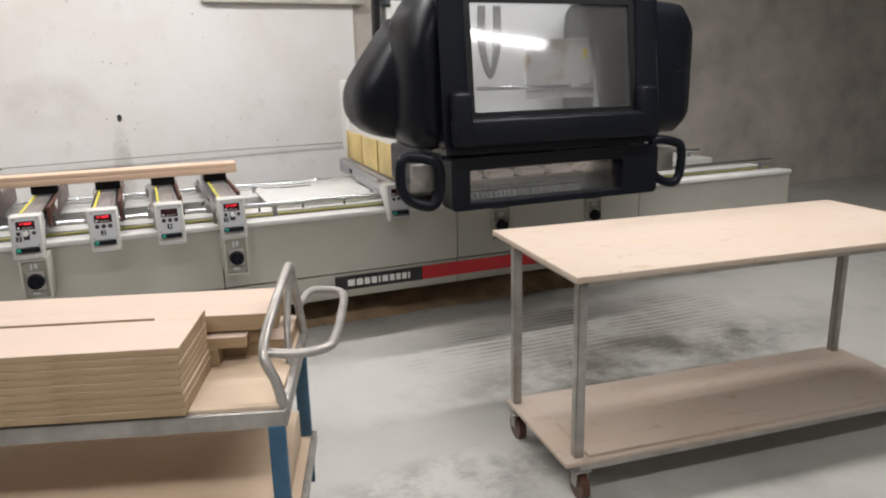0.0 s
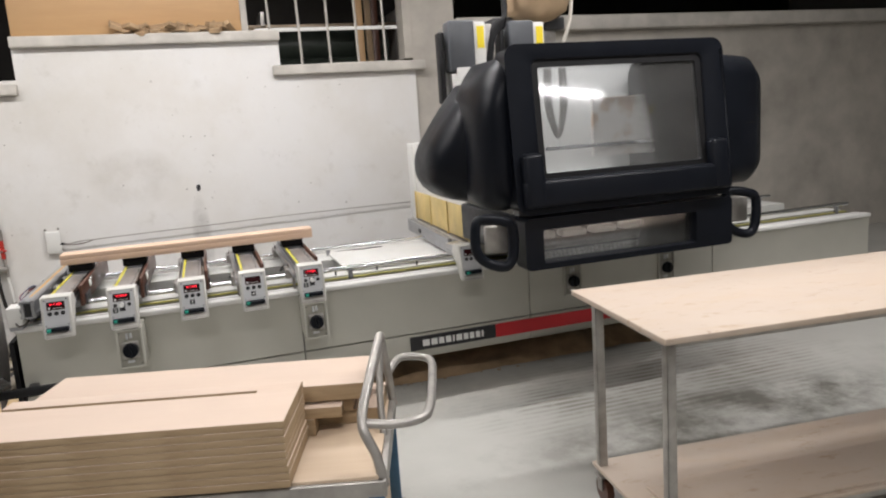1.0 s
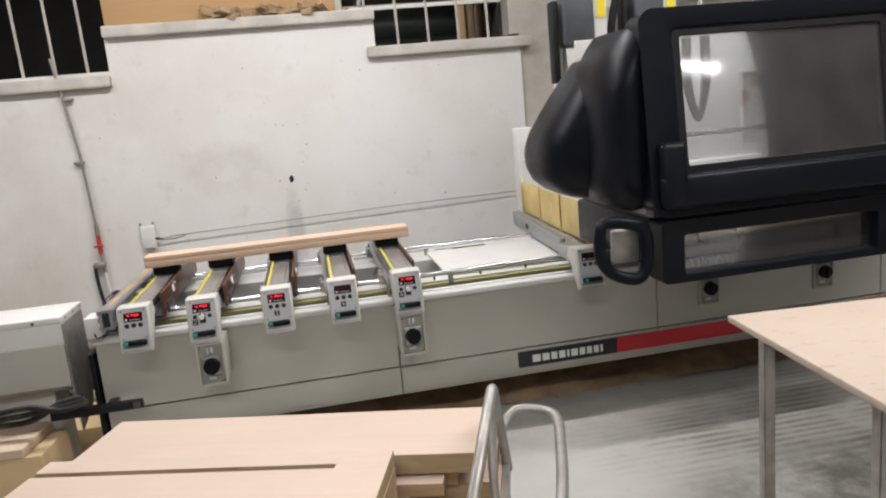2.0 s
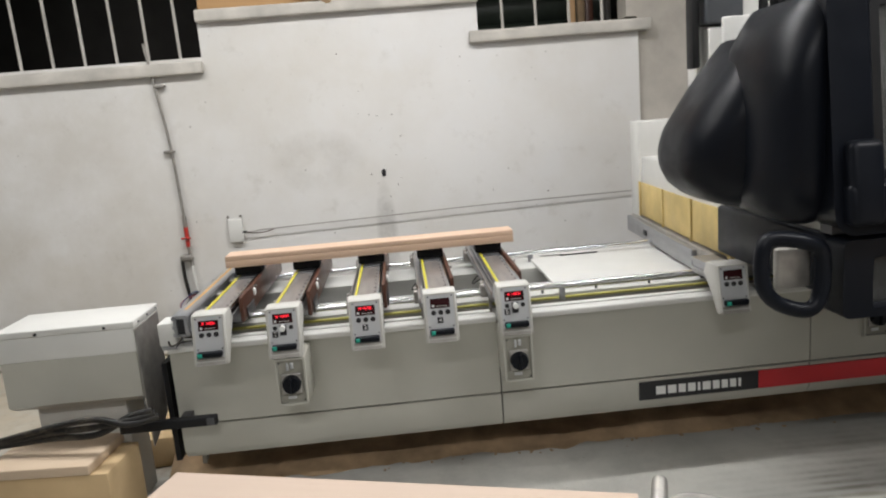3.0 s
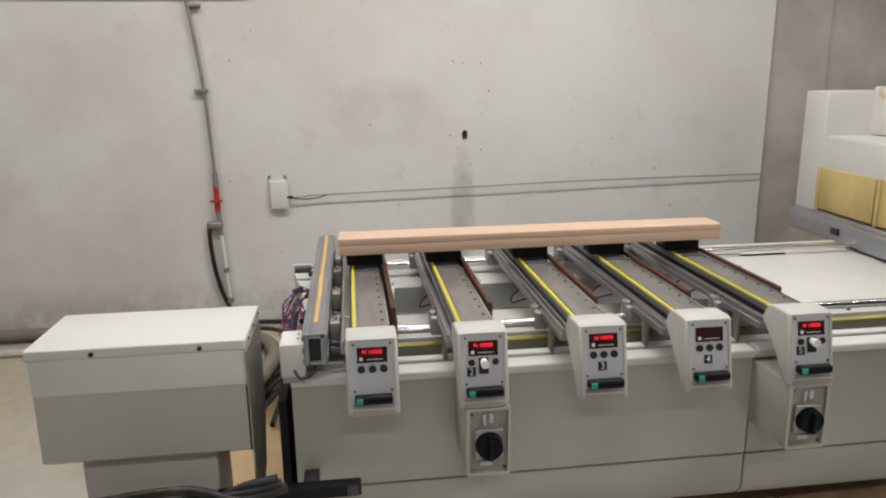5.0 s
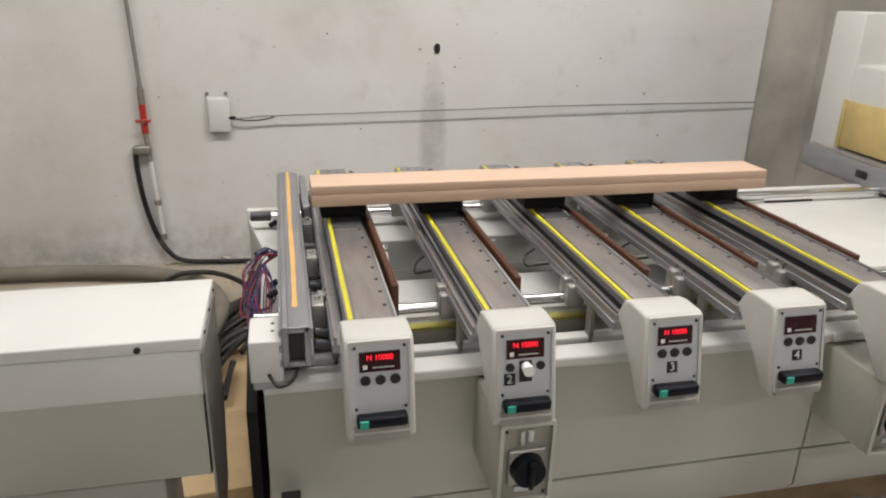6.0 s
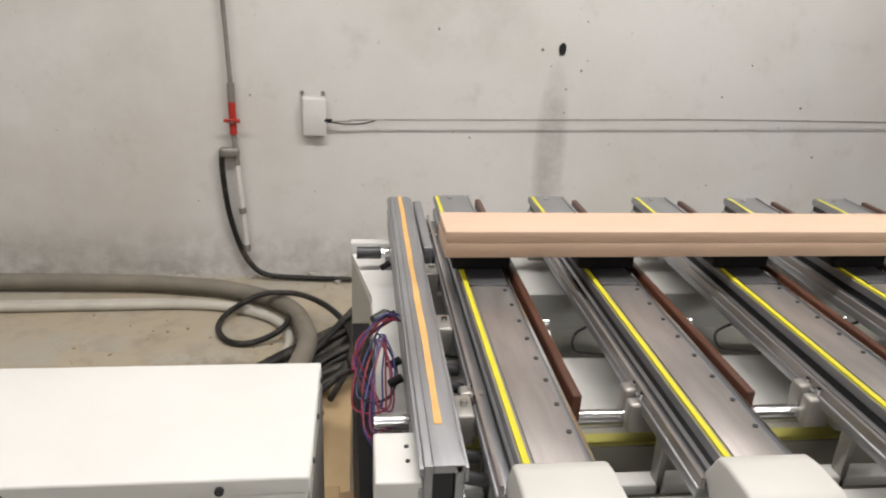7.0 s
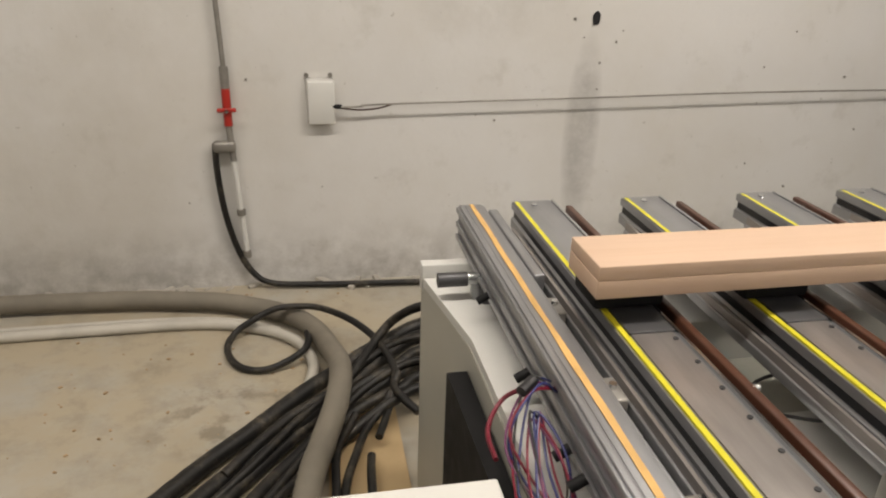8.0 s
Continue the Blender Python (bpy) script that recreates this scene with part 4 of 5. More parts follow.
    # what shows through the windows
    P("inner_back", box((2.30, 0.24, 1.12), (3.42, 0.26, 1.80), 0.004), M_WHITE, "white painted rear sheet")
    P("inner_rail", box((2.33, 0.195, 1.60), (2.62, 0.235, 1.66), 0.006), M_GALV)
    for k in range(5):
        P("valve_block", box((3.12 + 0.040 * k, -0.46, 1.625), (3.15 + 0.040 * k, -0.42, 1.70), 0.004), M_DARKSTEEL)
        P("fitting", rod((3.135 + 0.040 * k, -0.44, 1.60), (3.135 + 0.040 * k, -0.44, 1.626), 0.009, 10), M_GALV)
    P("inner_panel", box((2.845, -0.25, 1.28), (3.27, -0.22, 1.58), 0.004), M_RUSTPAN, "white inner panel with brown stains")
    P("inner_box", box((3.19, -0.40, 1.22), (3.335, -0.34, 1.545), 0.008), M_PRINT)
    P("inner_frame", box((3.255, -0.31, 1.26), (3.285, -0.27, 1.60), 0.005), M_GALV)
    P("inner_rail", box((2.55, -0.29, 1.33), (3.24, -0.26, 1.352), 0.006), M_CHROME)
    P("inner_tray", box((2.32, -0.45, 1.10), (3.28, 0.2, 1.125), 0.004), M_GALV)
    P("warning_mark", box((3.18, -0.256, 1.48), (3.205, -0.251, 1.53)), M_STICKER)
    P("inner_motor", rod((3.16, -0.38, 1.655), (3.31, -0.38, 1.66), 0.038, 18), M_DARKSTEEL)
    P("inner_spindle", rod((3.22, -0.34, 1.36), (3.22, -0.29, 1.36), 0.02, 12), M_CHROME)
    for k in range(3):
        w = 0.03 + 0.012 * k
        P("inner_hose", sweep(spline([(2.66 - w, -0.20, 1.74), (2.66 - w, -0.20, 1.55), (2.66, -0.21, 1.45 - w), (2.66 + w, -0.20, 1.55), (2.66 + w, -0.20, 1.74)], 6), 0.010, 8), M_GALV)
    for k in range(5):
        x = 2.31 + 0.165 * k
        P("pressure_pad", box((x, -0.572, 0.940), (x + 0.13, -0.50, 0.972), 0.012, 3), M_WHITE, "white plastic pressure pad")
    P("pad_bar", rod((2.31, -0.48, 0.900), (3.34, -0.48, 0.900), 0.026, 16), M_STEEL)
    # dark plate added for the shaded inside of the guard
    P("guard_shade_plate", box((2.31, -0.42, 0.83), (3.34, -0.40, 1.04)), M_MOTOR)
    b = bmesh.new()
    for k in range(40):
        x = 2.31 + 0.0245 * k
        box((x, -0.565, 0.845), (x + 0.011, -0.54, 0.878), 0.003, seg=1, bm=b)
    P("brush_strip", b, M_GALV)
    # spindle motors on the head
    for x0, z1, full in ((2.335, 2.09, True), (2.72, 2.08, False)):
        P("slide_column", box((x0 + 0.0, 0.62, 1.40), (x0 + 0.20, 0.75, z1 - 0.05), 0.006), M_WHITE)
        P("drive_motor", box((x0 + 0.005, 0.50, 1.80), (x0 + 0.165, 0.64, z1), 0.014), M_MOTOR, "dark grey drive motor")
        P("drive_plate", box((x0 + 0.168, 0.52, 1.64), (x0 + 0.24, 0.64, z1 - 0.01), 0.006), M_WHITE)
        P("sticker", box((x0 + 0.185, 0.515, 1.93), (x0 + 0.23, 0.5195, z1 - 0.035)), M_STICKER, "yellow sticker")
        P("slide_block", box((x0 + 0.02, 0.53, 1.56), (x0 + 0.15, 0.62, 1.79), 0.006), M_WHITE)
        P("cable_track", box((x0 - 0.045, 0.55, 1.62), (x0 - 0.012, 0.64, 2.03), 0.008), M_BLACKM)
        P("bracket", box((x0 + 0.08, 0.46, 1.66), (x0 + 0.16, 0.53, 1.70), 0.005), M_DARKSTEEL)
    for k in range(4):
        w = 0.05 + 0.016 * k
        P("conduit", sweep(spline([(2.60, 0.60, 1.55), (2.62 - w * 0.3, 0.55, 1.80), (2.64, 0.55, 1.95 + w), (2.70 + w * 0.3, 0.58, 2.02 + w), (2.74, 0.62, 2.2 + w)], 7), 0.014, 8, ribs=0.002), M_BLACKM)
    # dust hood above the motors
    b = loft([[(x + r * math.cos(2 * math.pi * k / 20), 0.7 + r * 0.9 * math.sin(2 * math.pi * k / 20), z) for k in range(20)] for x, r, z in ((2.98, 0.05, 2.085), (2.98, 0.13, 2.105), (2.99, 0.20, 2.15), (3.0, 0.22, 2.25), (3.0, 0.2, 2.45), (3.0, 0.16, 2.75))])
    P("dust_sack", b, M_TAN, "tan cloth dust sack")
    P("conduit", sweep(spline([(3.10, 0.6, 1.80), (3.12, 0.58, 1.95), (3.18, 0.6, 2.1), (3.22, 0.65, 2.3)], 6), 0.013, 8), M_HOSEW)
    P("mast", box((2.40, 0.75, 1.38), (3.15, 0.95, 2.1), 0.01), M_GALV)
    P("mast_top", box((2.7, 0.72, 2.05), (3.2, 1.0, 2.13), 0.01), M_DARKSTEEL)


machine_bed()
LAB = "aluminium suction bar with grey control head"
support_bar(1, 0.212, LAB + " and lit red display")
support_bar(2, 0.486, LAB + ", lit display and white lever", lever=True, number="2")
support_bar(3, 0.795, LAB + " numbered three", number="3")
support_bar(4, 1.078, LAB + " and a dark display", lit=False, number="4")
support_bar(5, 1.361, LAB + ", lit display and white lever", lever=True, number="5")
support_bar(6, 2.213, LAB + " beside the black hood", lit=False, full=False)
stop_fence()
wire_loops()
junction_box_small()
wood_beam()
gantry()


# ---- trolleys and boards ----
def caster(parent, x, y, r=0.05, name="caster"):
    c = part(name, rod((x - 0.014, y, r), (x + 0.014, y, r), r, 20), M_BROWN, parent, "dark red-brown caster wheel")
    part("fork", box((x - 0.024, y - 0.018, r), (x - 0.018, y + 0.018, r * 2 + 0.012), 0.002), M_GALV, c)
    part("fork", box((x + 0.018, y - 0.018, r), (x + 0.024, y + 0.018, r * 2 + 0.012), 0.002), M_GALV, c)
    part("fork_plate", box((x - 0.03, y - 0.03, r * 2 + 0.008), (x + 0.03, y + 0.03, r * 2 + 0.016), 0.002), M_GALV, c)


def high_table():
    g = thing("work_table", (2.147, -1.81, 0), "tall steel table on casters with pale plywood tops", "table", rz=-5.6, size=(1.0, 1.0, 0.948))
    L, D = 1.62, 0.70
    part("tabletop", box((0, 0, 0.820), (L, D, 0.842), 0.003), M_TOP, g, "pale plywood tabletop")
    b = bmesh.new()
    for lo, hi in (((0.05, 0.07, 0.782), (L - 0.05, 0.10, 0.811)), ((0.05, 0.50, 0.782), (L - 0.05, 0.53, 0.811)), ((0.05, 0.07, 0.782), (0.08, 0.53, 0.811))):
        box(lo, hi, 0.002, bm=b)
    part("top_frame", b, M_GALV, g)
    for x, y in ((0.045, 0.07), (0.008, 0.50), (L - 0.085, 0.07), (L - 0.085, 0.50)):
        b = box((x, y, 0.125), (x + 0.032, y + 0.005, 0.815), 0.001)
        box((x, y, 0.125), (x + 0.005, y + 0.032, 0.815), 0.001, bm=b)
        part("leg", b, M_GALV, g, "bare angle steel leg")
    b = bmesh.new()
    for lo, hi in (((0.03, 0.05, 0.118), (L - 0.03, 0.08, 0.143)), ((0.03, 0.52, 0.118), (L - 0.03, 0.55, 0.143)), ((0.03, 0.05, 0.118), (0.06, 0.55, 0.143)), ((L - 0.06, 0.05, 0.118), (L - 0.03, 0.55, 0.143))):
        box(lo, hi, 0.002, bm=b)
    part("deck_frame", b, M_GALV, g)
    part("deck", box((0.0, 0.045, 0.144), (L - 0.02, 0.555, 0.160), 0.002), M_TOP, g, "plywood lower deck")
    part("deck_board", box((0.09, 0.06, 0.1605), (L - 0.05, 0.30, 0.172), 0.002), M_TOP, g)
    for x, y in ((0.07, 0.08), (0.035, 0.52), (L - 0.07, 0.08), (L - 0.07, 0.52)):
        caster(g, x, y)


TROLLEY, TURN, LOW = (1.238, -1.966), -17.1, 0.945


def board_trolley():
    g = thing("board_trolley", (*TROLLEY, 0), "worn steel trolley with bent tube handles and blue legs", "trolley", rz=TURN, size=(1, 1, LOW))
    L, D, Z = 1.05, 0.55, 0.67
    part("deck", box((-L, 0.012, Z - 0.008), (-0.012, D - 0.012, Z + 0.012), 0.002), M_PLY, g, "scuffed plywood deck")
    b = bmesh.new()
    for lo, hi in (((-L, -0.004, Z - 0.04), (0.0, 0.012, Z + 0.004)), ((-L, D - 0.012, Z - 0.04), (0.0, D + 0.004, Z + 0.004)), ((-0.012, 0.0, Z - 0.04), (0.006, D, Z + 0.004)), ((-L, 0.0, Z - 0.04), (-L + 0.015, D, Z + 0.004))):
        box(lo, hi, 0.002, bm=b)
    part("deck_frame", b, M_GALV, g, "bare scratched steel frame")
    for x in (-0.02, -L + 0.02):
        for y in (0.006, D - 0.006):
            part("leg", box((x - 0.02, y - 0.012, 0.12), (x + 0.02, y + 0.012, Z - 0.035), 0.003), M_BLUE, g, "chipped blue leg")
    part("shelf", box((-L, 0.0, 0.275), (0.0, D, 0.295), 0.002), M_PLY, g)
    b = bmesh.new()
    for lo, hi in (((-L, -0.01, 0.262), (0.01, 0.004, 0.30)), ((-L, D - 0.004, 0.262), (0.01, D + 0.01, 0.30)), ((-0.002, -0.01, 0.262), (0.014, D + 0.01, 0.30))):
        box(lo, hi, 0.002, bm=b)
    part("shelf_frame", b, M_GALV, g)
    # upright hoop and forward push loop
    hoop = [(0.0, 0.02, Z - 0.02), (-0.015, 0.03, Z + 0.06), (-0.045, 0.055, Z + 0.14), (-0.03, 0.18, Z + 0.215), (-0.015, 0.36, Z + 0.262), (-0.012, 0.40, Z + 0.255), (-0.01, 0.44, Z + 0.19), (-0.005, 0.50, Z + 0.08), (0.0, 0.53, Z - 0.02)]
    part("hoop", sweep(spline(hoop, 7), 0.0125, 10), M_GALV, g, "bent bare tube hoop")
    strut = [(-0.012, 0.39, Z + 0.24), (-0.02, 0.32, Z + 0.12), (-0.012, 0.25, Z - 0.02)]
    part("strut", sweep(spline(strut, 6), 0.010, 10), M_GALV, g)
    loop = [(-0.04, 0.06, Z + 0.135), (0.03, 0.055, Z + 0.13), (0.095, 0.075, Z + 0.13), (0.12, 0.14, Z + 0.13), (0.13, 0.36, Z + 0.13), (0.128, 0.50, Z + 0.13), (0.10, 0.55, Z + 0.13), (0.03, 0.56, Z + 0.13), (-0.004, 0.52, Z + 0.10)]
    part("push_loop", sweep(spline(loop, 7), 0.0125, 10), M_GALV, g, "bent bare tube push handle")
    for x in (-0.06, -L + 0.06):
        for y in (0.04, D - 0.04):
            caster(g, x, y, 0.045)
            part("leg_foot", box((x - 0.02, y - 0.02, 0.10), (x + 0.02, y + 0.02, 0.27), 0.003), M_BLUE, g)
    return g


def trolley_place(u, v, z):
    w = radians(TURN)
    return (TROLLEY[0] + u * math.cos(w) - v * math.sin(w), TROLLEY[1] + u * math.sin(w) + v * math.cos(w), z * LOW)


def board(u0, u1, v0, v1, z0, z1, label, turn=0.0, slot=False):
    g = thing("wooden_board", trolley_place(u1, v0, z0), label, "board", "boards on the trolley", TURN + turn, (1, 1, LOW))
    L, D, H = u1 - u0, v1 - v0, z1 - z0
    if slot:
        a = D * 0.74
        part("face", box((-L, 0, H - 0.0012), (0, a, H), 0.0008), M_BOARD, g)
        part("face", box((-L, a + 0.018, H - 0.0012), (0, D, H), 0.0008), M_BOARD, g)
        part("face", box((-0.11, a, H - 0.0012), (0, a + 0.018, H)), M_BOARD, g)
        part("core", box((-L, 0.0, 0.0), (0.0, a, H - 0.0013), 0.001), M_END, g)
        part("core", box((-L, a + 0.018, 0.0), (0.0, D, H - 0.0013), 0.001), M_END, g)
        part("core", box((-0.11, a, 0.0), (0.0, a + 0.018, H - 0.0013)), M_END, g)
    else:
        part("face", box((-L, 0, H - 0.0012), (0, D, H), 0.0008), M_BOARD, g)
        part("core", box((-L, 0.0, 0.0), (0.0, D, H - 0.0013), 0.001), M_END, g)


high_table()
board_trolley()
rnd = random.Random(7)
z = 0.683
for k in range(9):
    j = rnd.uniform(-0.0025, 0.0025)
    h = 0.0197
    board(-1.0 + j, -0.22 + j, -0.012 + 0.5 * j, 0.258 + 0.5 * j, z, z + h - 0.0003, "pale sawn blockboard in a neat stack on the trolley", rnd.uniform(-0.2, 0.2), slot=(k >= 7))
    z += h
board(-1.0, -0.045, 0.30, 0.535, 0.775, 0.824, "thick pale board lying along the back of the trolley")
board(-0.9, -0.10, 0.33, 0.53, 0.727, 0.775, "thick pale board under another on the trolley", 0.6)
board(-0.95, -0.02, 0.34, 0.54, 0.6825, 0.727, "pale board at the bottom of the pile", -0.4)
board(-0.62, -0.125, 0.27, 0.325, 0.735, 0.768, "short pale offcut between the boards", 0.0)
board(-0.62, -0.20, 0.27, 0.325, 0.6825, 0.735, "short pale offcut under another offcut", 0.0)
b = box((-0.95, 0.03, 0.296), (-0.03, 0.5, 0.40), 0.002)
solid("plywood_block", b, M_PLY, "pale sheets stacked on the lower shelf of the trolley", "board", at=(*TROLLEY, -0.013), rz=TURN)


# ---- the end of the machine: cabinet, cables, floor ----
def end_cabinet():
    g = thing("control_cabinet", (-0.116, 0.110, -0.026), "white sheet steel cabinet at the end of the machine", "cabinet")
    lid = part("lid", box((-0.52, 0.0, 0.797), (0.012, 0.282, 0.824), 0.004), M_WHITE, g, "white lid")
    for x, y in ((-0.10, -0.002), (-0.36, -0.002)):
        part("screw", rod((x, y + 0.004, 0.808), (x, y - 0.003, 0.808), 0.006, 10), M_INK, lid)
    for y in (0.05, 0.15, 0.25):
        part("screw", rod((0.008, y, 0.81), (0.015, y, 0.81), 0.004, 8), M_INK, lid)
    part("body", box((-0.515, 0.004, 0.70), (0.008, 0.278, 0.797), 0.003), M_WHITE, g)
    b = extrude([(0.006, 0.70), (0.0, 0.52), (0.05, 0.49), (0.265, 0.49), (0.276, 0.70)], -0.512, 0.004)
    part("lower_body", b, M_BEIGE, g)
    prof = [(0.01, 0.30), (0.0, 0.50), (0.0, 0.79), (0.27, 0.79), (0.27, 0.55), (0.2, 0.36)]
    part("side_sheet", extrude(prof, 0.009, 0.013), M_GALV, g, "bent bare side sheet")
    part("pedestal", box((-0.45, 0.08, 0.026), (-0.10, 0.26, 0.49), 0.004), M_CASE, g)


def cable(name, pts, r, mat_, label, cat="cable", group="", steps=7, n=8, ribs=0.0):
    o = Vector(pts[0])
    return solid(name, sweep([p - o for p in spline(pts, steps)], r, n, ribs=ribs), mat_, label, cat, group, at=tuple(o))


def floor_clutter():
    # thick dusty suction hose across the floor
    cable("suction_hose", [(-1.9, 2.43, 0.045), (-1.1, 2.41, 0.045), (-0.755, 2.365, 0.045), (-0.634, 2.333, 0.045), (-0.50, 2.27, 0.045), (-0.40, 2.205, 0.045), (-0.313, 2.087, 0.05), (-0.262, 1.916, 0.07), (-0.232, 1.715, 0.11), (-0.253, 1.518, 0.12), (-0.297, 1.355, 0.11), (-0.335, 1.216, 0.10), (-0.38, 0.95, 0.06), (-0.42, 0.6, 0.045)], 0.036, M_HOSE, "thick dusty grey suction hose lying on the floor", "hose", steps=16, n=14, ribs=0.0012)
    cable("water_hose", [(-1.9, 2.20, 0.02), (-1.1, 2.22, 0.02), (-0.742, 2.219, 0.02), (-0.547, 2.172, 0.02), (-0.42, 2.096, 0.02), (-0.353, 2.012, 0.02), (-0.318, 1.90, 0.02), (-0.325, 1.80, 0.02), (-0.36, 1.68, 0.02)], 0.020, M_HOSEW, "pale grey hose lying on the dusty floor", "hose", n=10)
    cable("water_hose", [(-1.9, 2.27, 0.012), (-1.0, 2.285, 0.012), (-0.72, 2.27, 0.012), (-0.55, 2.225, 0.012), (-0.43, 2.15, 0.012)], 0.010, M_HOSEW, "thin pale hose lying on the dusty floor", "hose", n=8)
    # thin black line with a loop
    cable("power_cable", [(-0.02, 1.46, 0.10), (-0.076, 1.56, 0.12), (-0.065, 1.652, 0.125), (-0.09, 1.808, 0.12), (-0.133, 1.921, 0.12), (-0.198, 2.043, 0.11), (-0.281, 2.13, 0.105), (-0.358, 2.155, 0.105), (-0.445, 2.155, 0.10), (-0.522, 2.139, 0.07), (-0.59, 2.121, 0.03), (-0.614, 2.056, 0.015), (-0.597, 1.966, 0.015), (-0.549, 1.90, 0.015), (-0.478, 1.882, 0.015), (-0.407, 1.898, 0.03), (-0.352, 1.918, 0.055), (-0.33, 1.97, 0.062), (-0.335, 2.05, 0.05)], 0.0125, M_CABLE, "black power cable lying in a loop on the floor", steps=10)
    # bundle that fans out from the end of the bed
    heavy = (
        (0.026, ((-0.86, 1.10, 0.03), (-0.639, 1.38, 0.03), (-0.508, 1.518, 0.035), (-0.354, 1.674, 0.05), (-0.269, 1.743, 0.06), (-0.14, 1.839, 0.08), (-0.034, 1.896, 0.10), (0.071, 1.93, 0.12), (0.3, 1.95, 0.12))),
        (0.024, ((-0.80, 1.02, 0.03), (-0.613, 1.277, 0.03), (-0.534, 1.369, 0.03), (-0.431, 1.471, 0.035), (-0.34, 1.549, 0.05), (-0.186, 1.708, 0.06), (-0.053, 1.819, 0.09), (0.062, 1.874, 0.11), (0.3, 1.89, 0.11))),
        (0.019, ((-0.73, 1.0, 0.025), (-0.547, 1.272, 0.025), (-0.409, 1.45, 0.03), (-0.30, 1.57, 0.04), (-0.172, 1.676, 0.06), (-0.045, 1.735, 0.09), (0.047, 1.78, 0.11), (0.3, 1.80, 0.11))),
        (0.019, ((-0.64, 1.0, 0.02), (-0.477, 1.267, 0.022), (-0.357, 1.425, 0.025), (-0.295, 1.492, 0.04), (-0.195, 1.594, 0.06), (-0.053, 1.674, 0.09), (0.036, 1.716, 0.10), (0.3, 1.74, 0.10))),
        (0.017, ((-0.58, 1.0, 0.02), (-0.42, 1.258, 0.02), (-0.329, 1.354, 0.025), (-0.232, 1.52, 0.05), (-0.113, 1.595, 0.07), (-0.046, 1.606, 0.09), (0.025, 1.648, 0.10), (0.3, 1.67, 0.10))),
        (0.016, ((-0.34, 1.30, 0.018), (-0.25, 1.44, 0.03), (-0.121, 1.521, 0.08), (-0.07, 1.547, 0.09), (0.015, 1.583, 0.10), (0.3, 1.60, 0.10))),
        (0.015, ((0.10, 1.60, 0.34), (0.039, 1.752, 0.29), (-0.03, 1.856, 0.20), (-0.094, 1.845, 0.14), (-0.185, 1.708, 0.10), (-0.257, 1.631, 0.08), (-0.40, 1.52, 0.07), (-0.56, 1.33, 0.05))),
        (0.013, ((-0.66, 1.16, 0.02), (-0.48, 1.37, 0.05), (-0.38, 1.50, 0.065), (-0.29, 1.60, 0.075), (-0.16, 1.74, 0.10), (0.0, 1.84, 0.12), (0.3, 1.86, 0.12))),
        (0.012, ((-0.53, 1.12, 0.015), (-0.37, 1.35, 0.045), (-0.30, 1.43, 0.055), (-0.21, 1.57, 0.08), (-0.08, 1.66, 0.115), (0.05, 1.70, 0.13), (0.3, 1.71, 0.13))),
    )
    for r, pts in heavy:
        cable("machine_cable", pts, r, M_CABLE, "dusty black machine cable fanning out over the floor", group="machine cables", steps=12, n=12, ribs=0.001)
    thin = (
        ((-0.06, 1.62, 0.14), (-0.073, 1.588, 0.12), (-0.12, 1.52, 0.08), (-0.175, 1.448, 0.06), (-0.215, 1.34, 0.056), (-0.241, 1.249, 0.056), (-0.27, 1.08, 0.056)),
        ((-0.07, 1.60, 0.13), (-0.087, 1.55, 0.10), (-0.104, 1.515, 0.07), (-0.14, 1.419, 0.056)),
        ((-0.168, 1.345, 0.056), (-0.174, 1.29, 0.056), (-0.179, 1.209, 0.056), (-0.185, 1.10, 0.056)),
        ((-0.20, 1.51, 0.075), (-0.228, 1.456, 0.062), (-0.262, 1.369, 0.056), (-0.271, 1.202, 0.056), (-0.275, 1.05, 0.056)),
    )
    for pts in thin:
        cable("machine_cable", pts, 0.012, M_CABLE, "thin black cable lying over the cardboard", group="machine cables", n=8)
    # flattened cardboard
    b = extrude([(-0.28, 1.50), (-0.20, 1.66), (-0.07, 1.62), (-0.07, 0.98), (-0.30, 0.98)], 0.030, 0.038, axis="z")
    bmesh.ops.translate(b, verts=b.verts, vec=(0.12, -1.355, -0.03))
    solid("cardboard_sheet", b, M_CARD, "flattened yellowish cardboard under the cables", "cardboard", at=(-0.12, 1.355, 0.006))
    g = thing("cardboard_box", (-0.21, 0.68, 0), "open brown cardboard box beside the bed", "box", rz=4)
    part("carton", box((-0.12, -0.18, 0.0), (0.13, 0.20, 0.14), 0.004), M_CARD, g)
    part("flap", box((-0.12, -0.17, 0.142), (0.12, 0.05, 0.146), m=Matrix.Rotation(radians(4), 4, "X")), M_CARD, g)
    g = thing("cardboard_box", (-0.34, -0.02, 0), "low brown carton on the floor by the cabinet", "box", rz=-5)
    part("carton", box((-0.3, -0.10, 0.0), (0.16, 0.16, 0.30), 0.004), M_CARD, g)
    part("carton_lid", box((-0.31, -0.11, 0.302), (0.10, 0.17, 0.34), 0.004), M_PLY, g)
    for k in range(3):
        cable("drag_cable", [(-0.03 + 0.01 * k, -0.035, 0.485 - 0.012 * k), (-0.12, -0.04 - 0.01 * k, 0.47 - 0.01 * k), (-0.25, -0.03, 0.43 + 0.03 * k - 0.02), (-0.45, 0.0, 0.40 + 0.02 * k), (-0.8, 0.05, 0.36)], 0.013, M_CABLE, "black cable leading to the cable bar", group="drag cables")


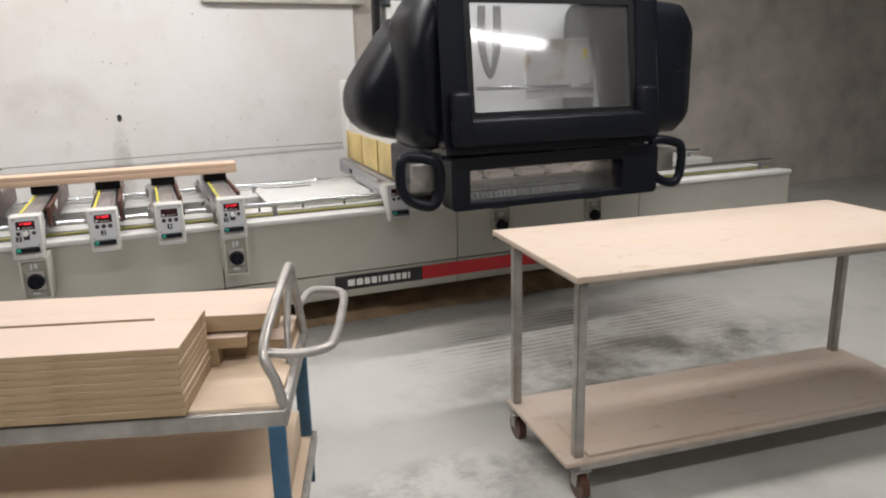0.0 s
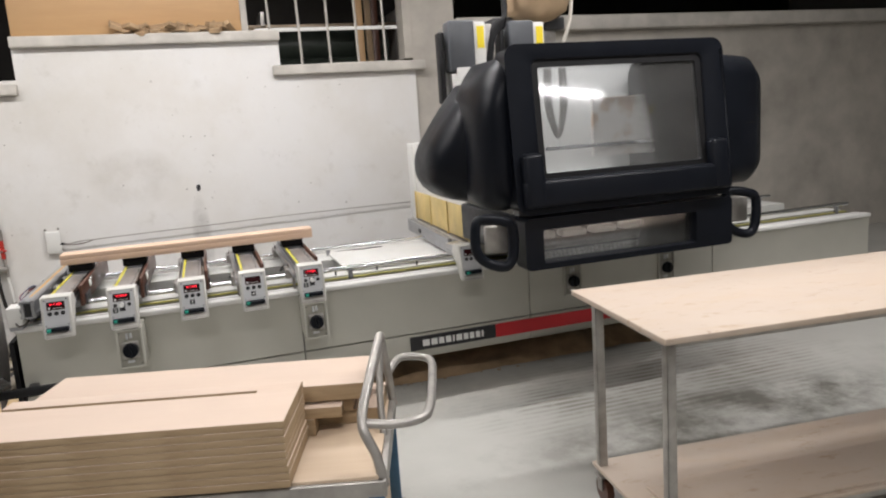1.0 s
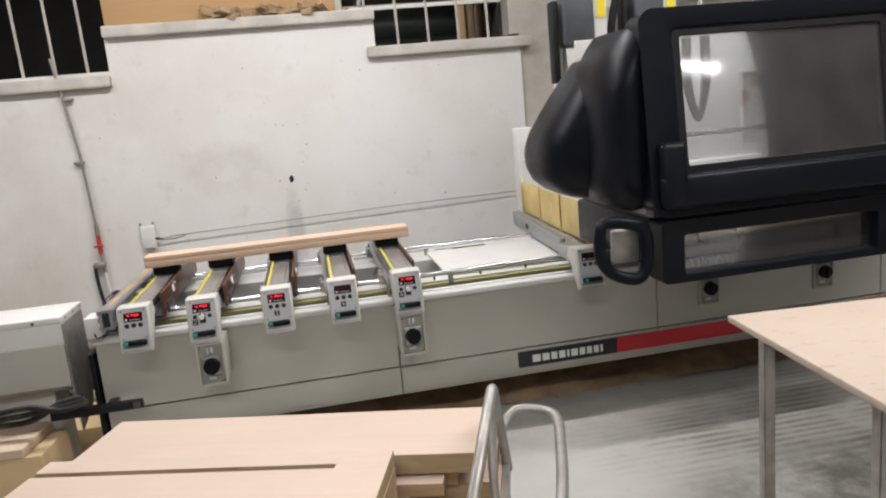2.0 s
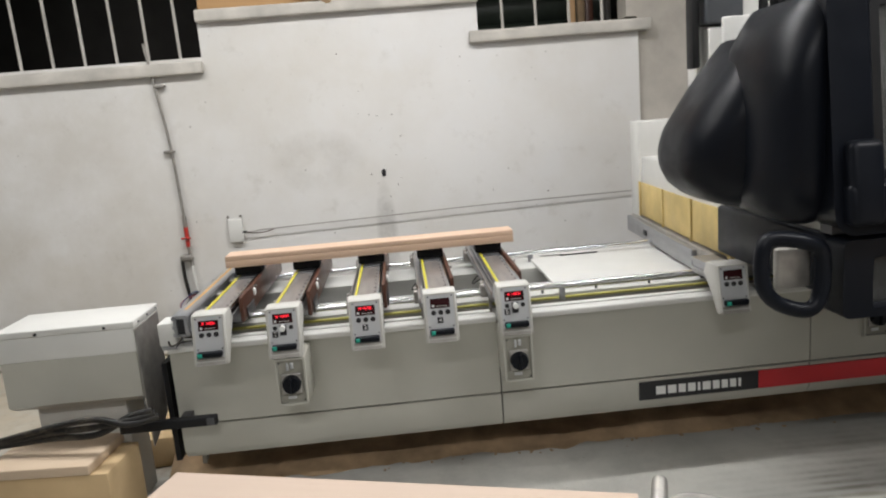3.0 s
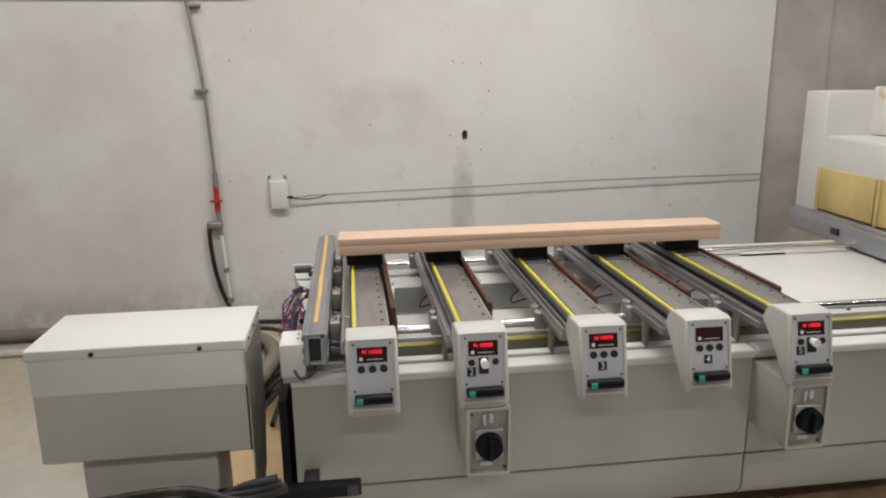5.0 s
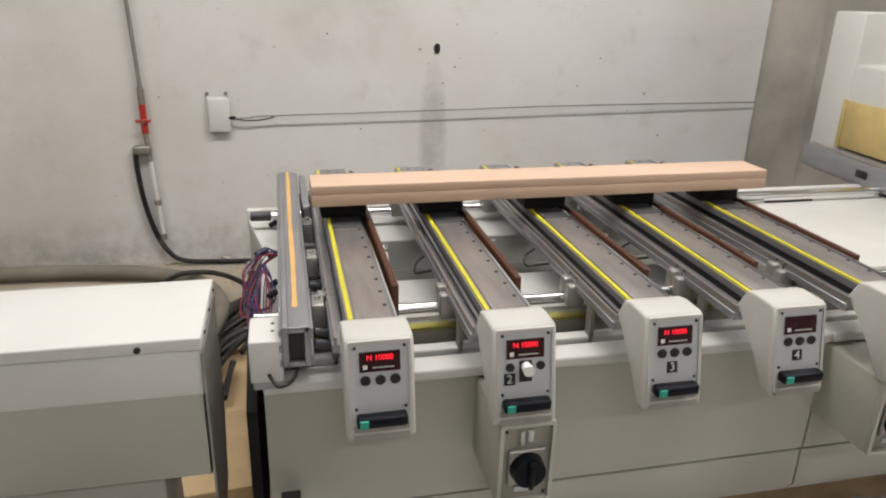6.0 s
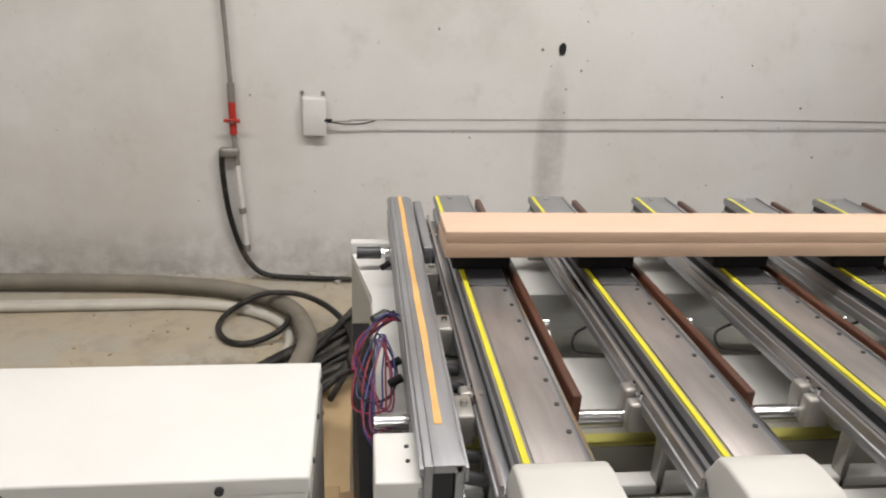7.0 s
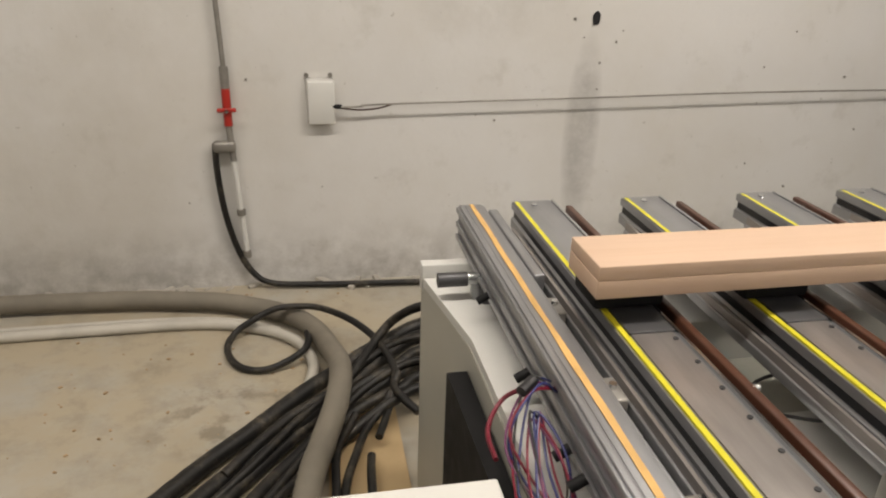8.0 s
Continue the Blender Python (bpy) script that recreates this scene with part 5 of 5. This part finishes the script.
def sawdust():
    b = bmesh.new()
    nx, ny = 150, 14
    V = []
    for i in range(nx + 1):
        x = -0.15 + 5.3 * i / nx
        row = []
        for j in range(ny + 1):
            f = j / ny
            edge = 0.285 + 0.05 * noise.noise(Vector((x * 3, 0, 0))) + 0.03 * noise.noise(Vector((x * 11, 5, 0)))
            y = edge + (0.92 - edge) * f
            h = 0.13 * math.sin(min(1.0, f * 1.7) * math.pi / 2) * (0.7 + 0.7 * noise.noise(Vector((x * 2.2, y * 3, 2))))
            h += 0.022 * noise.noise(Vector((x * 14, y * 14, 7))) + 0.008 * noise.noise(Vector((x * 33, y * 33, 1)))
            row.append(b.verts.new((x, y, max(0.002, h) if j else 0.001)))
        V.append(row)
    for i in range(nx):
        for j in range(ny):
            b.faces.new((V[i][j], V[i + 1][j], V[i + 1][j + 1], V[i][j + 1]))
    solid("sawdust", b, M_SAWDUST, "brown sawdust drifted under the machine", "sawdust", kind="stuff")
    rs = random.Random(3)
    b = bmesh.new()
    for k in range(160):
        x, y = rs.uniform(-0.1, 4.5), rs.gauss(0.32, 0.06)
        s = rs.uniform(0.002, 0.006)
        box((-s * 1.6, -s, 0), (s * 1.6, s, s * 0.8), bm=b, m=Matrix.Translation((x, y, 0.001)) @ Matrix.Rotation(rs.uniform(0, 3), 4, "Z"))
    for k in range(90):
        x, y = rs.uniform(-1.2, -0.15), rs.uniform(1.45, 2.55)
        s = rs.uniform(0.001, 0.004)
        box((-s * 1.6, -s, 0), (s * 1.6, s, s * 0.8), bm=b, m=Matrix.Translation((x, y, 0.001)) @ Matrix.Rotation(rs.uniform(0, 3), 4, "Z"))
    solid("wood_chips", b, M_SAWDUST, "small wood chips scattered on the floor", "wood chips", kind="stuff", smooth=False)
    b = bmesh.new()
    for k in range(46):
        x = rs.uniform(-2.0, 0.2)
        s = rs.uniform(0.008, 0.03)
        box((-s * 1.6, -s * 0.5, 0), (s * 1.6, s * 0.5, s * 0.7), 0.002, seg=1, bm=b, m=Matrix.Translation((x, WALL - 0.01 - abs(rs.gauss(0, 0.03)), 0.0)) @ Matrix.Rotation(rs.uniform(0, 3), 4, "Z"))
    solid("plaster_crumbs", b, M_CONCRETE, "crumbled plaster along the foot of the wall", "rubble", kind="stuff", smooth=False)


def wall_fittings():
    y = WALL
    g = thing("junction_box", (-0.247, y, 0.708), "shallow off-white junction box screwed to the wall", "electrical box")
    b = box((-0.050, -0.038, -0.006), (0.052, 0.0, 0.158), 0.004)
    for v in b.verts:
        if v.co.y < -0.02:
            v.co.x += 0.006
            v.co.z -= 0.008
    part("case", b, M_WHITE, g)
    for x in (-0.046, 0.044):
        part("screw", rod((x, 0.0, 0.170), (x, -0.008, 0.170), 0.009, 10), M_PIPE, g)
    part("gland", rod((0.05, -0.03, 0.055), (0.085, -0.035, 0.054), 0.009, 10), M_BLACKM, g)
    cable("wall_cable", [(-0.167, y - 0.042, 0.762), (-0.085, y - 0.042, 0.764), (0.0, y - 0.042, 0.772), (0.85, y - 0.042, 0.789), (1.6, y - 0.042, 0.805), (2.74, y - 0.03, 0.810)], 0.0038, M_PIPE, "thin grey cable stretched along the wall", steps=5)
    cable("wall_cable", [(-0.167, y - 0.032, 0.756), (-0.10, y - 0.03, 0.748), (-0.03, y - 0.03, 0.752), (0.03, y - 0.033, 0.768)], 0.0035, M_BROWN, "short spliced wire on the wall", steps=5)
    g = thing("wall_hole", (0.855, y, 1.097), "ragged hole in the plaster, its dark inside painted black", "hole")
    # raised black disc paints the darkness inside the hole
    part("pit_shade", lumpy(loft([[(0.017 * s * math.cos(w), d, 0.026 * s * math.sin(w)) for w in [2 * math.pi * k / 14 for k in range(14)]] for s, d in ((1.0, -0.0035), (0.6, -0.0045))]), 0.004, 60.0), M_INK, g)
    rs = random.Random(5)
    b = bmesh.new()
    for k in range(34):
        x, z = rs.uniform(-0.8, 2.3), rs.uniform(0.3, 1.95)
        if k < 12:
            x, z = 0.857 + rs.uniform(-0.16, 0.16), 1.12 + rs.uniform(-0.2, 0.42)
        r = rs.uniform(0.003, 0.0065)
        rod((x, y, z), (x, y - 0.003, z), r, 8, bm=b)
    solid("nail_holes", b, M_PIPE, "small nail and plug holes in the plaster", "holes", kind="stuff")
    # compressed air drop
    g = thing("air_pipe", (-0.592, y - 0.03, 0.115), "zinc compressed air pipe with a red shut-off valve", "pipe")
    part("riser", sweep(spline([(-0.10, 0.0, 2.0), (-0.07, 0.0, 1.75), (-0.02, 0.0, 1.3), (0.0, 0.0, 0.80)], 6), 0.0095, 10), M_PIPE, g)
    part("union", rod((0.0, 0, 0.80), (0.0, 0, 0.72), 0.016, 8), M_PIPE, g)
    part("valve", rod((0.0, 0, 0.72), (0.0, 0, 0.58), 0.016, 12), M_REDP, g, "red shut-off valve")
    part("valve_lever", box((-0.035, -0.03, 0.635), (0.035, -0.018, 0.65), 0.004), M_REDP, g)
    part("valve_stem", rod((0, -0.03, 0.64), (0, 0.0, 0.64), 0.008, 8), M_PIPE, g)
    part("lower_pipe", rod((0.0, 0, 0.58), (0.008, 0, 0.44), 0.012, 10), M_PIPE, g)
    part("tee", box((-0.065, -0.02, 0.475), (0.02, 0.02, 0.52), 0.012), M_PIPE, g)
    part("drain_pipe", rod((0.008, 0, 0.44), (0.028, 0, 0.05), 0.011, 10), M_WHITE, g, "pale plastic drain pipe")
    part("collar", rod((0.018, 0, 0.24), (0.0195, 0, 0.215), 0.017, 10), M_PIPE, g)
    part("drain_cap", rod((0.027, 0, 0.06), (0.028, 0, 0.03), 0.017, 10), M_PIPE, g)
    for z0 in (1.25, 1.7):
        part("clip", box((-0.07, -0.012, z0), (0.0, 0.03, z0 + 0.02), 0.004), M_PIPE, g)
    cable("air_hose", [(-0.648, y - 0.03, 0.625), (-0.65, y - 0.03, 0.51), (-0.635, y - 0.03, 0.34), (-0.60, y - 0.03, 0.185), (-0.55, y - 0.035, 0.08), (-0.475, y - 0.05, 0.03), (-0.31, y - 0.06, 0.018), (-0.07, y - 0.08, 0.018), (0.25, y - 0.10, 0.018)], 0.0125, M_CABLE, "black air hose hanging down the wall to the floor", "hose", steps=9, n=10)


def beyond_windows():
    """What shows above the sills: a board, ledge litter and the dark store behind the bars."""
    b = box((-0.32, WALL + 0.08, 2.306), (1.34, WALL + 0.11, 2.899), 0.003)
    solid("plywood_sheet", b, M_PLYO, "tan plywood sheet closing the opening over the ledge", "board")
    b = box((1.34, WALL + 0.06, 2.306), (1.39, WALL + 0.13, 2.899), 0.004)
    solid("window_post", b, M_SILL, "pale painted post beside the barred window", "post", kind="structure")
    rs = random.Random(9)
    b = bmesh.new()
    for k in range(60):
        x = rs.uniform(0.43, 1.23)
        s = rs.uniform(0.015, 0.045)
        bb = box((-s * 1.8, -s, -s * 0.4), (s * 1.8, s, s * 0.4), 0.002, seg=1)
        bmesh.ops.transform(bb, matrix=Matrix.Translation((x, WALL + rs.uniform(-0.03, 0.07), 2.315 + rs.uniform(0.005, 0.05))) @ Euler((rs.uniform(-0.5, 0.5), rs.uniform(-0.5, 0.5), rs.uniform(0, 3))).to_matrix().to_4x4(), verts=bb.verts)
        merge(b, bb)
    solid("bark_litter", b, M_SAWDUST, "brown bark and rubble heaped on the wall ledge", "litter", kind="stuff", smooth=False)
    g = thing("stored_machine", (2.1, 4.6, 0), "dark green machine in the unlit store behind the bars", "machine")
    part("body", box((-0.9, -0.4, 0.0), (0.9, 0.4, 2.25), 0.08, 3), M_GREENISH, g)
    part("drum", rod((-0.5, -0.1, 2.4), (0.9, -0.1, 2.4), 0.2, 24), M_GREENISH, g)
    part("knob", lumpy(rod((-0.42, -0.45, 2.32), (-0.42, -0.40, 2.32), 0.05, 16), 0.0, 1.0), M_PRINT, g)
    for k, (x, mt) in enumerate(((2.45, M_PLYO), (2.52, M_BROWN), (2.38, M_TAN))):
        b = box((-0.03, -0.02, 0.0), (0.03, 0.02, 2.8), 0.004)
        solid("timber_post", b, mt, "timber leaning in the store behind the bars", "timber", "stored timber", at=(x + 0.1 * k, 3.25 + 0.1 * k, 0))
    g = thing("stored_shelf", (1.6, 6.2, 0), "dim shelf with boxes in the store", "shelf")
    for z0 in (1.6, 2.2, 2.8):
        part("shelf_board", box((-1.5, -0.25, z0), (2.0, 0.25, z0 + 0.04), 0.003), M_PLY, g)
    for x in (-1.5, 0.2, 1.95):
        part("upright", box((x, -0.25, 0.0), (x + 0.05, 0.25, 3.0), 0.003), M_GALV, g)
    # the store's lack of light is put into this wall's colour
    solid("wall_store", box((-7, 6.9, 0), (11, 7.0, CEIL)), M_INNER, "back wall of the store, painted near-black for its dimness", "wall", kind="structure", smooth=False)


end_cabinet()
floor_clutter()
sawdust()
wall_fittings()
beyond_windows()
